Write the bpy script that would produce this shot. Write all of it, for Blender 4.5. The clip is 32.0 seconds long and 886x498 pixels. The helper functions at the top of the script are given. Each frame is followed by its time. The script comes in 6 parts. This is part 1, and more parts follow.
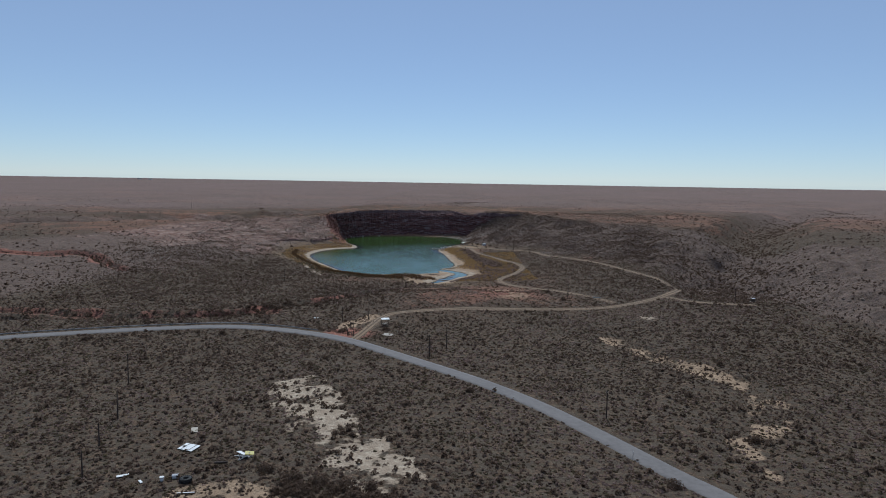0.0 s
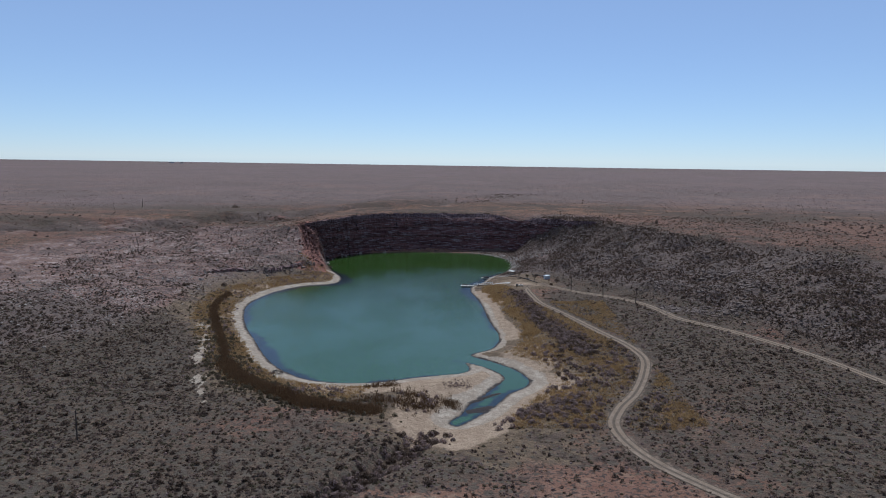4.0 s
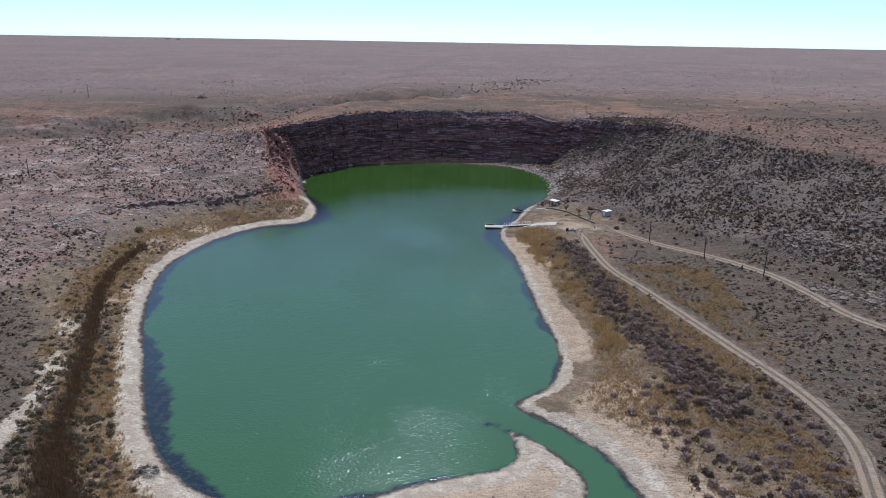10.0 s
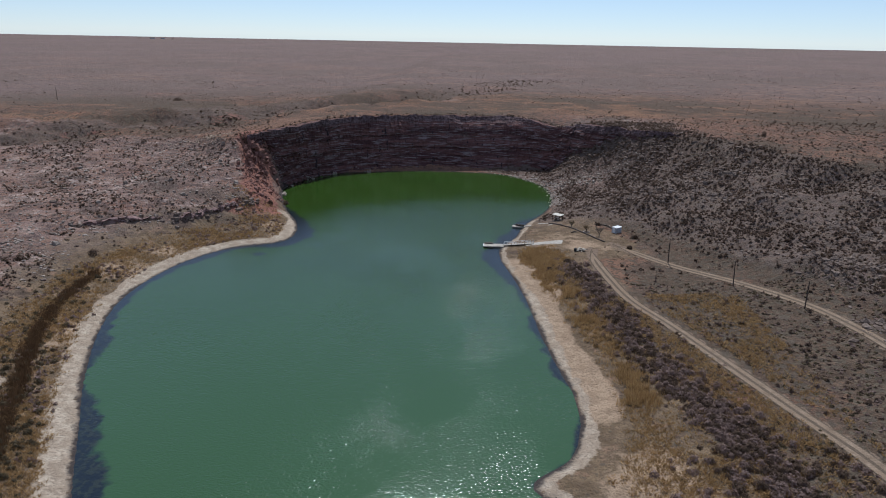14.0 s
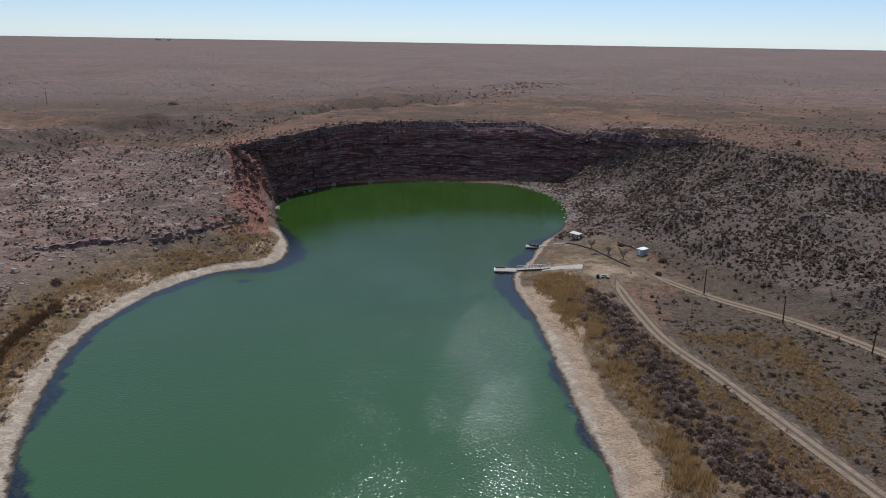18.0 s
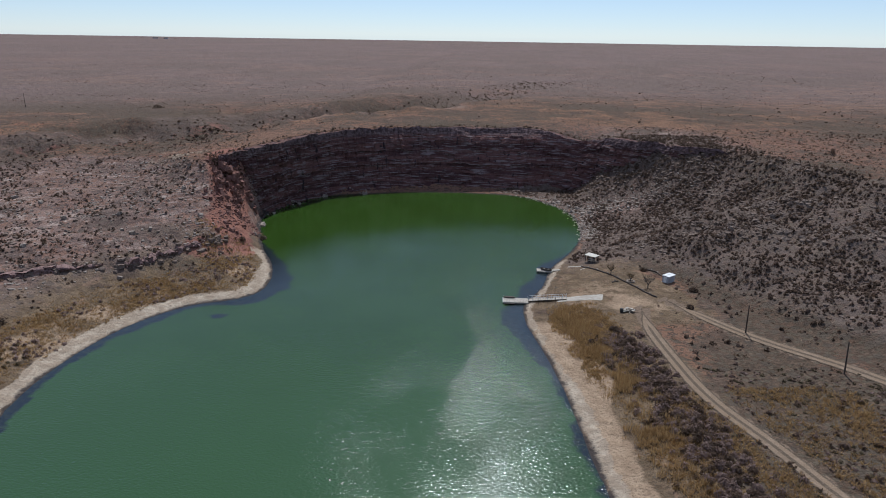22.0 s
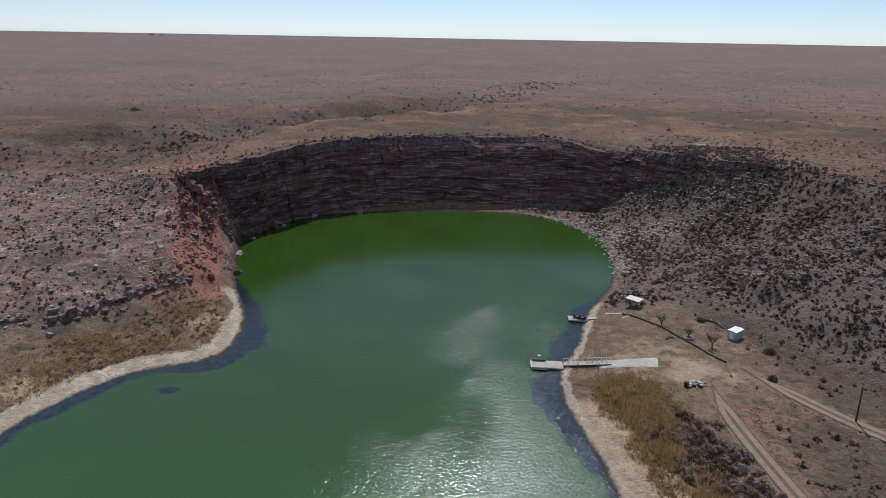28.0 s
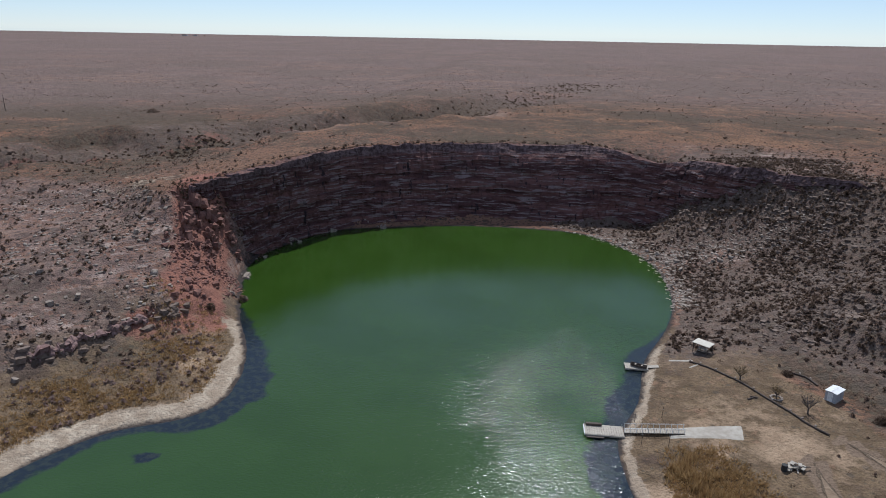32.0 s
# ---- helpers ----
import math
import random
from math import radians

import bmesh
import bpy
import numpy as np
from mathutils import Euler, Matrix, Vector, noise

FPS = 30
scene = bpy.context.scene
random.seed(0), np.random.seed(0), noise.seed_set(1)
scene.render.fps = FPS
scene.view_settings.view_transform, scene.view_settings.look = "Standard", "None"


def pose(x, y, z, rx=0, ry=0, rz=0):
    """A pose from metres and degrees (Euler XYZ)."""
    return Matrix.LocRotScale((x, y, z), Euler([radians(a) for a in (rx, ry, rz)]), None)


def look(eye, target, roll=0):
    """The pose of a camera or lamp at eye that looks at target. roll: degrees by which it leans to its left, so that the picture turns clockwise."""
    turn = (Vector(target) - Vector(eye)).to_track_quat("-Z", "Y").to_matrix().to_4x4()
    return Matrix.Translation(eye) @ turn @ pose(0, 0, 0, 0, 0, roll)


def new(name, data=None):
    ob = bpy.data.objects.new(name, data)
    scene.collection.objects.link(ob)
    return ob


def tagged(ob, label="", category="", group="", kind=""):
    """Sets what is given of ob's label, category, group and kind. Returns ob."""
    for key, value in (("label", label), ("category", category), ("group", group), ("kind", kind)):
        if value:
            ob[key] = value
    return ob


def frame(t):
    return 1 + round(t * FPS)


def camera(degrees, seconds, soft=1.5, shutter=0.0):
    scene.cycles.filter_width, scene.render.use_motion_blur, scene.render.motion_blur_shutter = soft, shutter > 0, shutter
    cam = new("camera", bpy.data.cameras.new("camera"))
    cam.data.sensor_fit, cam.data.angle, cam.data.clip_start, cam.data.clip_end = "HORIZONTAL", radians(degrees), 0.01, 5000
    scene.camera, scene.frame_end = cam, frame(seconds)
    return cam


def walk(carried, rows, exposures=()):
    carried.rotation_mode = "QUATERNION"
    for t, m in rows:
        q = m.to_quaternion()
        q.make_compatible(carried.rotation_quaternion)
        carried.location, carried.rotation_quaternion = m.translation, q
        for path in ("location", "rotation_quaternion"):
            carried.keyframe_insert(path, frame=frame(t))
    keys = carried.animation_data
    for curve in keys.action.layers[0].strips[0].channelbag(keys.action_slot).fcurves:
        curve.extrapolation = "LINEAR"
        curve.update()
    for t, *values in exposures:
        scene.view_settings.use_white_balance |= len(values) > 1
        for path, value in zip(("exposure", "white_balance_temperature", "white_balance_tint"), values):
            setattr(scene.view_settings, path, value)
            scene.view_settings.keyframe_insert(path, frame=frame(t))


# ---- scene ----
# camera and its flight
cam = camera(67.2, 32.0, 0.95)
METRES, EYE = 310.0, 41.85
ROWS = [
    (0, 0.0000, 0.0000, 0.0013, 0.10, -6.11, -0.95),
    (0.5, 0.0008, 0.0610, 0.0072, -0.47, -6.01, -0.82),
    (1, 0.0018, 0.1214, 0.0077, -1.19, -5.95, -0.60),
    (1.5, 0.0028, 0.1814, 0.0081, -1.81, -5.87, -0.64),
    (2, 0.0036, 0.2412, 0.0077, -2.40, -5.85, -0.63),
    (2.5, 0.0044, 0.3014, 0.0082, -2.87, -5.85, -0.72),
    (3, 0.0049, 0.3626, 0.0092, -0.37, -5.90, -0.78),
    (3.5, 0.0028, 0.4235, 0.0082, 2.01, -5.84, -0.81),
    (4, 0.0000, 0.4847, 0.0091, 3.30, -7.62, -0.81),
    (4.5, -0.0035, 0.5460, 0.0103, 3.85, -11.51, -0.80),
    (5, -0.0080, 0.6072, 0.0116, 4.00, -15.62, -0.80),
    (5.25, -0.0104, 0.6368, 0.0124, 4.02, -17.19, -0.79),
    (5.4, -0.0113, 0.6500, 0.0126, 4.02, -17.73, -0.79),
    (5.5, -0.0116, 0.6524, 0.0125, 4.01, -17.83, -0.79),
    (6, -0.0124, 0.6587, 0.0121, 3.98, -17.81, -0.79),
    (6.5, -0.0131, 0.6651, 0.0121, 3.95, -17.78, -0.82),
    (7, -0.0138, 0.6714, 0.0119, 3.92, -17.74, -0.82),
    (7.5, -0.0147, 0.6778, 0.0119, 3.88, -17.72, -0.84),
    (8, -0.0155, 0.6842, 0.0117, 3.85, -17.68, -0.87),
    (8.5, -0.0163, 0.6907, 0.0116, 3.82, -17.65, -0.88),
    (9, -0.0171, 0.6973, 0.0116, 3.87, -17.65, -0.90),
    (9.5, -0.0182, 0.7041, 0.0116, 3.99, -17.67, -0.93),
    (10, -0.0190, 0.7109, 0.0115, 4.14, -17.70, -0.94),
    (10.5, -0.0199, 0.7178, 0.0114, 4.27, -17.73, -0.95),
    (11, -0.0208, 0.7247, 0.0113, 4.38, -17.73, -0.96),
    (11.5, -0.0219, 0.7313, 0.0112, 4.48, -17.75, -0.98),
    (12, -0.0228, 0.7380, 0.0111, 4.40, -17.77, -0.98),
    (12.5, -0.0239, 0.7446, 0.0110, 3.91, -17.77, -1.01),
    (13, -0.0249, 0.7510, 0.0108, 3.52, -17.74, -1.02),
    (13.5, -0.0258, 0.7574, 0.0105, 3.13, -17.70, -1.04),
    (14, -0.0268, 0.7637, 0.0104, 3.10, -17.69, -1.06),
    (14.5, -0.0275, 0.7698, 0.0104, 3.17, -17.68, -1.07),
    (16.5, -0.0282, 0.7945, 0.0104, 3.54, -17.66, -0.98),
    (17, -0.0287, 0.8005, 0.0103, 3.57, -17.63, -0.97),
    (17.5, -0.0292, 0.8067, 0.0106, 3.59, -17.65, -0.92),
    (18, -0.0297, 0.8130, 0.0107, 3.60, -17.64, -0.91),
    (18.5, -0.0304, 0.8193, 0.0109, 3.56, -17.67, -0.89),
    (19, -0.0309, 0.8256, 0.0110, 3.54, -17.67, -0.90),
    (19.5, -0.0315, 0.8319, 0.0113, 3.53, -17.71, -0.90),
    (20, -0.0321, 0.8382, 0.0114, 3.51, -17.71, -0.89),
    (20.5, -0.0326, 0.8447, 0.0115, 3.51, -17.74, -0.88),
    (21, -0.0333, 0.8512, 0.0117, 3.49, -17.76, -0.88),
    (21.5, -0.0340, 0.8576, 0.0119, 3.48, -17.79, -0.88),
    (22, -0.0346, 0.8641, 0.0120, 3.47, -17.81, -0.85),
    (22.5, -0.0356, 0.8704, 0.0121, 3.41, -17.83, -0.86),
    (23, -0.0365, 0.8769, 0.0122, 3.36, -17.85, -0.87),
    (23.5, -0.0374, 0.8834, 0.0123, 3.32, -17.89, -0.87),
    (24, -0.0385, 0.8899, 0.0124, 3.27, -17.91, -0.87),
    (24.5, -0.0394, 0.8964, 0.0123, 3.24, -17.92, -0.88),
    (25, -0.0404, 0.9029, 0.0122, 3.21, -17.95, -0.90),
    (25.5, -0.0413, 0.9094, 0.0122, 3.20, -17.96, -0.88),
    (27.5, -0.0451, 0.9367, 0.0113, 3.19, -17.99, -0.94),
    (28, -0.0459, 0.9438, 0.0109, 3.35, -18.01, -0.96),
    (28.5, -0.0470, 0.9506, 0.0105, 3.57, -18.02, -0.99),
    (29, -0.0479, 0.9574, 0.0101, 4.12, -18.04, -1.00),
    (29.5, -0.0487, 0.9641, 0.0098, 4.60, -18.06, -1.00),
    (30, -0.0494, 0.9706, 0.0092, 4.74, -18.05, -1.02),
    (30.5, -0.0502, 0.9771, 0.0088, 4.88, -18.04, -1.02),
    (31, -0.0509, 0.9835, 0.0085, 5.17, -18.01, -1.02),
    (31.5, -0.0516, 0.9899, 0.0084, 5.46, -18.01, -1.02),
    (32, -0.0525, 0.9963, 0.0082, 5.76, -17.98, -1.01),
]
EXPOSURES = [(0.0, -0.6, 5300, 5), (2.0, -0.62, 5050, 6), (3.5, -0.62, 5050, 7), (5.5, 0.12, 5060, 8), (9.5, 0.12, 5060, 8), (13.0, -0.3, 5400, 9), (19.0, -0.34, 5450, 9), (32.0, -0.26, 5500, 9)]
walk(cam, [(t, pose(0, 0, EYE) @ pose(METRES * x, METRES * y, METRES * z, 90 + pitch, roll, yaw)) for t, x, y, z, yaw, pitch, roll in ROWS], EXPOSURES)

# daylight: a clear sky and a high sun ahead of the camera
SUN_UP, SUN_ROUND = 55.0, 1.0
world = bpy.data.worlds.new("sky")
scene.world = world
world.use_nodes = True
wn = world.node_tree
sky = wn.nodes.new("ShaderNodeTexSky")
sky.sky_type = "NISHITA"
sky.sun_disc = False
sky.sun_elevation, sky.sun_rotation = radians(SUN_UP), radians(SUN_ROUND)
sky.altitude, sky.air_density, sky.dust_density, sky.ozone_density = 800, 0.82, 0.0, 1.4
# a thin even veil of haze over the clear sky
veil = wn.nodes.new("ShaderNodeMix")
veil.data_type = "RGBA"
veil.inputs[0].default_value = 0.32
veil.inputs[7].default_value = (8.0, 8.1, 8.7, 1)
wn.links.new(sky.outputs["Color"], veil.inputs[6])
wn.links.new(veil.outputs[2], wn.nodes["Background"].inputs["Color"])
wn.nodes["Background"].inputs["Strength"].default_value = 0.108
sun = new("sun", bpy.data.lights.new("sun", "SUN"))
sun.data.energy, sun.data.angle, sun.data.color = 5.0, radians(0.53), (1.0, 0.93, 0.83)
_e, _a = radians(SUN_UP), radians(SUN_ROUND)
sun.matrix_world = look((math.sin(_a) * math.cos(_e), math.cos(_a) * math.cos(_e), math.sin(_e)), (0, 0, 0))

# ---- plan of the place ----
WATER_Z = 1.7
WEST_SHORE = [(-52, 391.5), (-49.5, 383.6), (-49.2, 376.5), (-52.2, 372.3), (-59, 368.5), (-64.5, 360.5), (-67.3, 350), (-67.5, 338), (-64.3, 325.5), (-58.6, 312), (-52.4, 300.1), (-46.3, 288.6), (-40.9, 280.8), (-34.5, 275), (-28.9, 273.3), (-23.7, 273.1), (-18.1, 274.5), (-12.9, 277.4), (-7.3, 279.6)]
SPIT = [(-3, 281.4), (-1.5, 284.2), (-2.6, 288), (-5, 290), (0, 287), (3.4, 283.5), (5.2, 280.3), (5.1, 277.3), (3.0, 272.8), (0.9, 268.2), (-1.4, 263.5), (-2.6, 259), (-4.5, 255.5), (-3, 254), (0, 258), (3.2, 263.4), (4.8, 267), (6.1, 270.2), (8.6, 273), (10.2, 276.5), (10, 280), (7.7, 285)]
EAST_SHORE = [(3, 290), (-1.5, 294.3), (3, 299.2), (5, 305.9), (5.1, 313.3), (4, 320), (2.4, 332), (1.2, 345), (-0.7, 357), (-2.5, 366), (-2.5, 374.5), (1.2, 383), (3.9, 394), (8.5, 403.7), (12.1, 414), (13.6, 426)]
FAR_SHORE = [(12.8, 437), (8.5, 447), (0, 456), (-15, 458.2), (-28.4, 457.5), (-42.3, 453.8), (-53.4, 450), (-59.8, 442), (-63.8, 432), (-64.7, 427), (-63.4, 419), (-60.2, 409.5), (-56.6, 400.5)]
# cliff: rim, then foot with its height, from west to east
RIM = [(-73, 417.5), (-70.6, 419.5), (-68.0, 424), (-65.2, 432), (-61, 442), (-52.5, 456), (-43, 463.5), (-32, 468), (-16, 471), (1, 472.5), (13, 470), (24, 461), (30, 452), (37, 446), (47, 439), (56, 431)]
WALL_FOOT = [(-72, 416.5, 14), (-69.2, 419.2, 13), (-66.2, 424, 9.5), (-63.4, 432, 5.5), (-59.2, 441.5, 2.2), (-51.5, 451, 1.8), (-42, 454.3, 1.8), (-28.4, 458, 1.8), (-15, 458.7, 1.8), (0, 456.6, 1.9), (9.5, 463, 3.5), (20.5, 456.5, 7), (26.5, 448.5, 9.5), (34, 443, 12.5), (45, 436.5, 15), (54.5, 429.5, 18)]
# edge of the low ground and edge of the plateau
WEST_FOOT = [(-57, 400), (-60, 390), (-68, 379.5), (-76, 368), (-79, 350), (-79, 330), (-76, 312), (-80, 290), (-95, 265), (-112, 235), (-120, 205), (-126, 180), (-150, 150), (-190, 110), (-240, 40), (-260, -80)]
EAST_FOOT = [(140, -80), (135, 20), (122, 90), (112, 150), (100, 206), (85, 246), (75, 276), (66, 300), (58, 324), (48, 344), (35, 365), (25, 385), (15, 400), (15, 420)]
WEST_TOP = [(-74.5, 415.5), (-84, 424), (-96, 432), (-118, 436), (-145, 425), (-165, 385), (-175, 335), (-190, 290), (-210, 250), (-240, 200), (-290, 140), (-350, 60), (-380, -80)]
EAST_TOP = [(240, -80), (235, 20), (215, 90), (190, 150), (168, 200), (150, 250), (138, 290), (126, 320), (112, 346), (92, 376), (72, 405)]
# ways
ROAD = [(-160, 120), (-130, 138), (-102.7, 151.9), (-91.9, 156), (-80.3, 159.8), (-67.8, 163.1), (-55, 165.4), (-43, 164), (-31.5, 160), (-21.7, 154.4), (-10.5, 144), (-0.1, 133.4), (8.6, 123.7), (16.8, 112.6), (23.3, 101.8), (28, 93.2), (32, 85.9), (36.1, 79.3), (44, 64), (54, 40), (64, 10), (74, -40)]
LANE = [(-21.5, 154), (-20, 160), (-18, 170), (-16.2, 177), (-13, 181.5), (-5, 184), (6, 185.6), (18.7, 186.2), (30, 188), (45, 192.6), (58, 200.5), (69, 209), (77.5, 219), (81.3, 227), (80.5, 235), (76.5, 250), (72, 268), (67, 285), (59.2, 302), (54.3, 310.8), (50, 319), (48.1, 328.5), (45.2, 338), (38.6, 348.9), (30.5, 358.5), (25.5, 366), (21, 374)]
SHORE_TRACK = [(52, 202), (45, 211), (36, 221.6), (29, 231), (23.5, 241), (21.6, 251), (24, 259), (28.5, 267.3), (32.2, 277), (34.6, 287), (33.4, 297), (30, 307.8), (26.8, 317.9), (22.2, 331.6), (18.2, 342), (16.4, 353.3), (15.6, 363), (16, 370)]
SPUR = [(72, 208.7), (79.7, 203.8), (95, 201.5)]
GULLY = [(-3, 254), (-7.9, 245.4), (-12.7, 236.3), (-18.3, 225.4), (-24, 216.2), (-29, 206), (-36, 201), (-43, 194), (-51, 188), (-58, 179), (-75, 176), (-97, 174), (-120, 170)]
RAVINE = [(100, 206), (106, 232), (118, 258), (140, 300), (176, 370), (225, 450), (276, 529), (350, 620), (437, 732)]
WASH = [(42, 160), (50, 143), (58, 130), (59.3, 117), (51.4, 103), (43, 94), (43, 85), (47, 74), (55, 50)]
WEST_DRAW = [(-45, 550), (-67, 529), (-89, 514), (-103, 503), (-113, 490), (-122, 476), (-138, 465), (-152, 454), (-200, 430), (-280, 380)]
FAR_DRAW = [(-67, 529), (-45, 560), (-20, 600), (0, 660), (30, 730)]
CUT_BANK = [(-215, 257), (-174, 261.4), (-162, 264), (-151, 273), (-141, 270), (-132, 257), (-121.6, 250)]
LOW_CUT = [(-150, 180), (-120, 179.3), (-107.7, 178.1), (-95.1, 178.8)]
ROAD_BANK = [(-79, 178.5), (-68, 179.6), (-60, 181.2), (-49, 183)]
LEDGE = [(-92, 366), (-84, 371), (-77, 376.3), (-73.5, 379), (-71.3, 382), (-68.8, 385.2), (-66.3, 389), (-64.2, 393), (-63.2, 396)]


def curve(points, n=6, closed=False):
    """A smooth line through the points."""
    p = np.array(points, float)
    m = len(p)
    out = []
    for i in range(m if closed else m - 1):
        if closed:
            a, b, c, d = p[(i - 1) % m], p[i], p[(i + 1) % m], p[(i + 2) % m]
        else:
            a, b, c, d = p[max(i - 1, 0)], p[i], p[i + 1], p[min(i + 2, m - 1)]
        for k in range(n):
            t = k / n
            out.append(0.5 * (2 * b + (c - a) * t + (2 * a - 5 * b + 4 * c - d) * t * t + (3 * b - a - 3 * c + d) * t ** 3))
    if not closed:
        out.append(p[-1])
    return np.array(out)


def away(X, Y, line, closed=False):
    """Distance of each place from a line."""
    best = np.full(X.shape, 1e12)
    q = np.vstack([line, line[:1]]) if closed else line
    for (ax, ay), (bx, by) in zip(q[:-1, :2], q[1:, :2]):
        dx, dy = bx - ax, by - ay
        t = np.clip(((X - ax) * dx + (Y - ay) * dy) / (dx * dx + dy * dy + 1e-9), 0, 1)
        best = np.minimum(best, (X - ax - t * dx) ** 2 + (Y - ay - t * dy) ** 2)
    return np.sqrt(best)


def inside(X, Y, line):
    odd = np.zeros(X.shape, bool)
    q = np.vstack([line, line[:1]])
    for (ax, ay), (bx, by) in zip(q[:-1, :2], q[1:, :2]):
        if ay == by:
            continue
        odd ^= ((ay > Y) != (by > Y)) & (X < (bx - ax) * (Y - ay) / (by - ay) + ax)
    return odd


TABLE = np.random.RandomState(7).rand(256, 256)


def grain(X, Y, size, shift=0.0):
    """Smooth noise from -1 to 1 with bumps of about that size."""
    u, v = X / size + shift * 17.3, Y / size + shift * 9.1
    i, j = np.floor(u).astype(int), np.floor(v).astype(int)
    a, b = u - i, v - j
    a, b = a * a * (3 - 2 * a), b * b * (3 - 2 * b)
    i0, j0, i1, j1 = i & 255, j & 255, (i + 1) & 255, (j + 1) & 255
    top = TABLE[i0, j0] * (1 - a) + TABLE[i1, j0] * a
    low = TABLE[i0, j1] * (1 - a) + TABLE[i1, j1] * a
    return 2 * (top * (1 - b) + low * b) - 1


def rough(X, Y, size, octaves=4, shift=0.0):
    total, amp = 0, 1
    for k in range(octaves):
        total = total + amp * grain(X, Y, size / 2 ** k, shift + k)
        amp *= 0.5
    return total


def step(a, b, x):
    t = np.clip((x - a) / (b - a), 0, 1)
    return t * t * (3 - 2 * t)


LAKE = curve(WEST_SHORE + SPIT + EAST_SHORE + FAR_SHORE, 4, True)
LOW = np.array(WEST_FOOT[::-1] + FAR_SHORE[::-1] + EAST_FOOT[::-1], float)
RIM_BACK = [(x + 2.0 * (x + 22) / math.hypot(x + 22, y - 425), y + 2.0 * (y - 425) / math.hypot(x + 22, y - 425)) for x, y in RIM]
HIGH = np.array(WEST_TOP[::-1] + RIM_BACK + EAST_TOP[::-1], float)
road_line, lane_line, shore_line, spur_line = curve(ROAD), curve(LANE), curve(SHORE_TRACK), curve(SPUR)
gully_line, ravine_line, wash_line = curve(GULLY, 3), curve(RAVINE, 3), curve(WASH, 3)


def land(X, Y):
    """Height of the ground, and the masks that its material and its plants need."""
    m = {}
    shore = away(X, Y, LAKE, True)
    shore = np.where(inside(X, Y, LAKE), -shore, shore)
    m["shore"] = shore
    low_in, high_in = inside(X, Y, LOW), inside(X, Y, HIGH)
    d_low = np.where(low_in, 0, away(X, Y, LOW, True))
    d_high = np.where(high_in, away(X, Y, HIGH, True), 0)
    u = d_low / (d_low + d_high + 1e-6)
    u = np.where(low_in, 0, np.where(high_in, u, 1))
    # the low ground
    floor = WATER_Z + 0.25 + 1.6 * step(0, 14, shore) + 1.0 * step(14, 60, shore) - 1.35 * step(195, 135, Y)
    floor = floor + 3.0 * np.exp(-(((X - 8) / 26) ** 2 + ((Y - 203) / 17) ** 2))
    floor = floor + 2.2 * step(20, 70, X) * step(190, 230, Y)
    floor = floor - 0.9 * step(150, 110, Y) * step(10, 60, X)
    # the plateau
    top = 14.6 + 4.4 * step(-100, -55, X) - 3.2 * step(500, 640, Y) + 1.2 * step(40, 80, X) * step(500, 400, Y)
    top = top - 1.6 * step(-95, -140, X) * step(480, 440, Y)
    top = top + 1.0 * rough(X, Y, 90, 3, 3) * step(20, 120, np.hypot(X + 20, Y - 460))
    far = step(700, 2600, np.hypot(X, Y - 300))
    top = top * (1 - far) + (1.0 + 2.5 * rough(X, Y, 1500, 2, 5) - 8.0 * np.minimum((X / np.maximum(Y, 1000) / 0.66) ** 2, 1.3) - 14.0 * step(0.25, 0.4, X / np.maximum(Y, 1000))) * far
    wall = (0.68 * step(62, 50, X) + 0.32 * step(40, 24, X)) * step(404, 416, Y) * step(-84, -74, X) * (1 - step(-50, -56, X) * step(446, 436, Y))
    rise = u ** (1 + 2.0 * wall)
    rise = rise + 0.09 * np.sin(np.pi * u) * rough(X, Y, 30, 3, 1) * (1 - wall)
    Z = floor + (top - floor) * rise
    bank = (1 - wall) * step(0.0, 0.1, u) * step(1.0, 0.8, u)
    Z = Z + 0.2 * np.sin(2 * np.pi * (Z + 0.9 * rough(X, Y, 26, 3, 14)) / 2.3) * bank
    ledge_line = curve(LEDGE, 4)
    ledge = away(X, Y, ledge_line)
    up_side = X < np.interp(Y, ledge_line[:, 1], ledge_line[:, 0])
    rise_side = np.where(up_side, ledge, -ledge) + 0.5 * rough(X, Y, 4, 2, 15)
    Z = Z + 1.0 * step(-0.4, 0.8, rise_side) * np.exp(-np.maximum(rise_side, 0) / 14) * step(362, 368, Y) * step(399, 394, Y)
    m["ledge"] = ledge
    slope = step(0.02, 0.12, u) * step(1.0, 0.9, u)
    m["slope"] = slope * (1 - wall)
    # cuts in the ground
    d = away(X, Y, gully_line)
    m["gully"] = d
    Z = Z - 1.5 * step(3.4, 1.0, d + 0.6 * rough(X, Y, 5, 2, 2)) * step(3, 9, shore)
    d = away(X, Y, ravine_line)
    m["ravine"] = d
    Z = Z - 10.0 * step(30, 2, d + 6 * rough(X, Y, 22, 3, 8)) * step(200, 245, Y) * step(900, 600, Y)
    d = away(X, Y, wash_line)
    m["wash"] = d
    Z = Z - 0.8 * step(5, 1.5, d + 1.2 * rough(X, Y, 6, 2, 4))
    draw = away(X, Y, curve(WEST_DRAW, 3))
    m["draw"] = draw
    Z = Z - 7.0 * step(30, 4, draw + 8 * rough(X, Y, 22, 3, 6))
    Z = Z - 6.5 * np.exp(-((X - 15) / 8) ** 2 - ((Y - 463) / 8) ** 2)
    Z = Z + (1.3 * rough(X, Y, 14, 4, 89) + 0.6 * rough(X, Y, 5, 3, 90)) * step(48, 20, draw) * step(426, 440, Y)
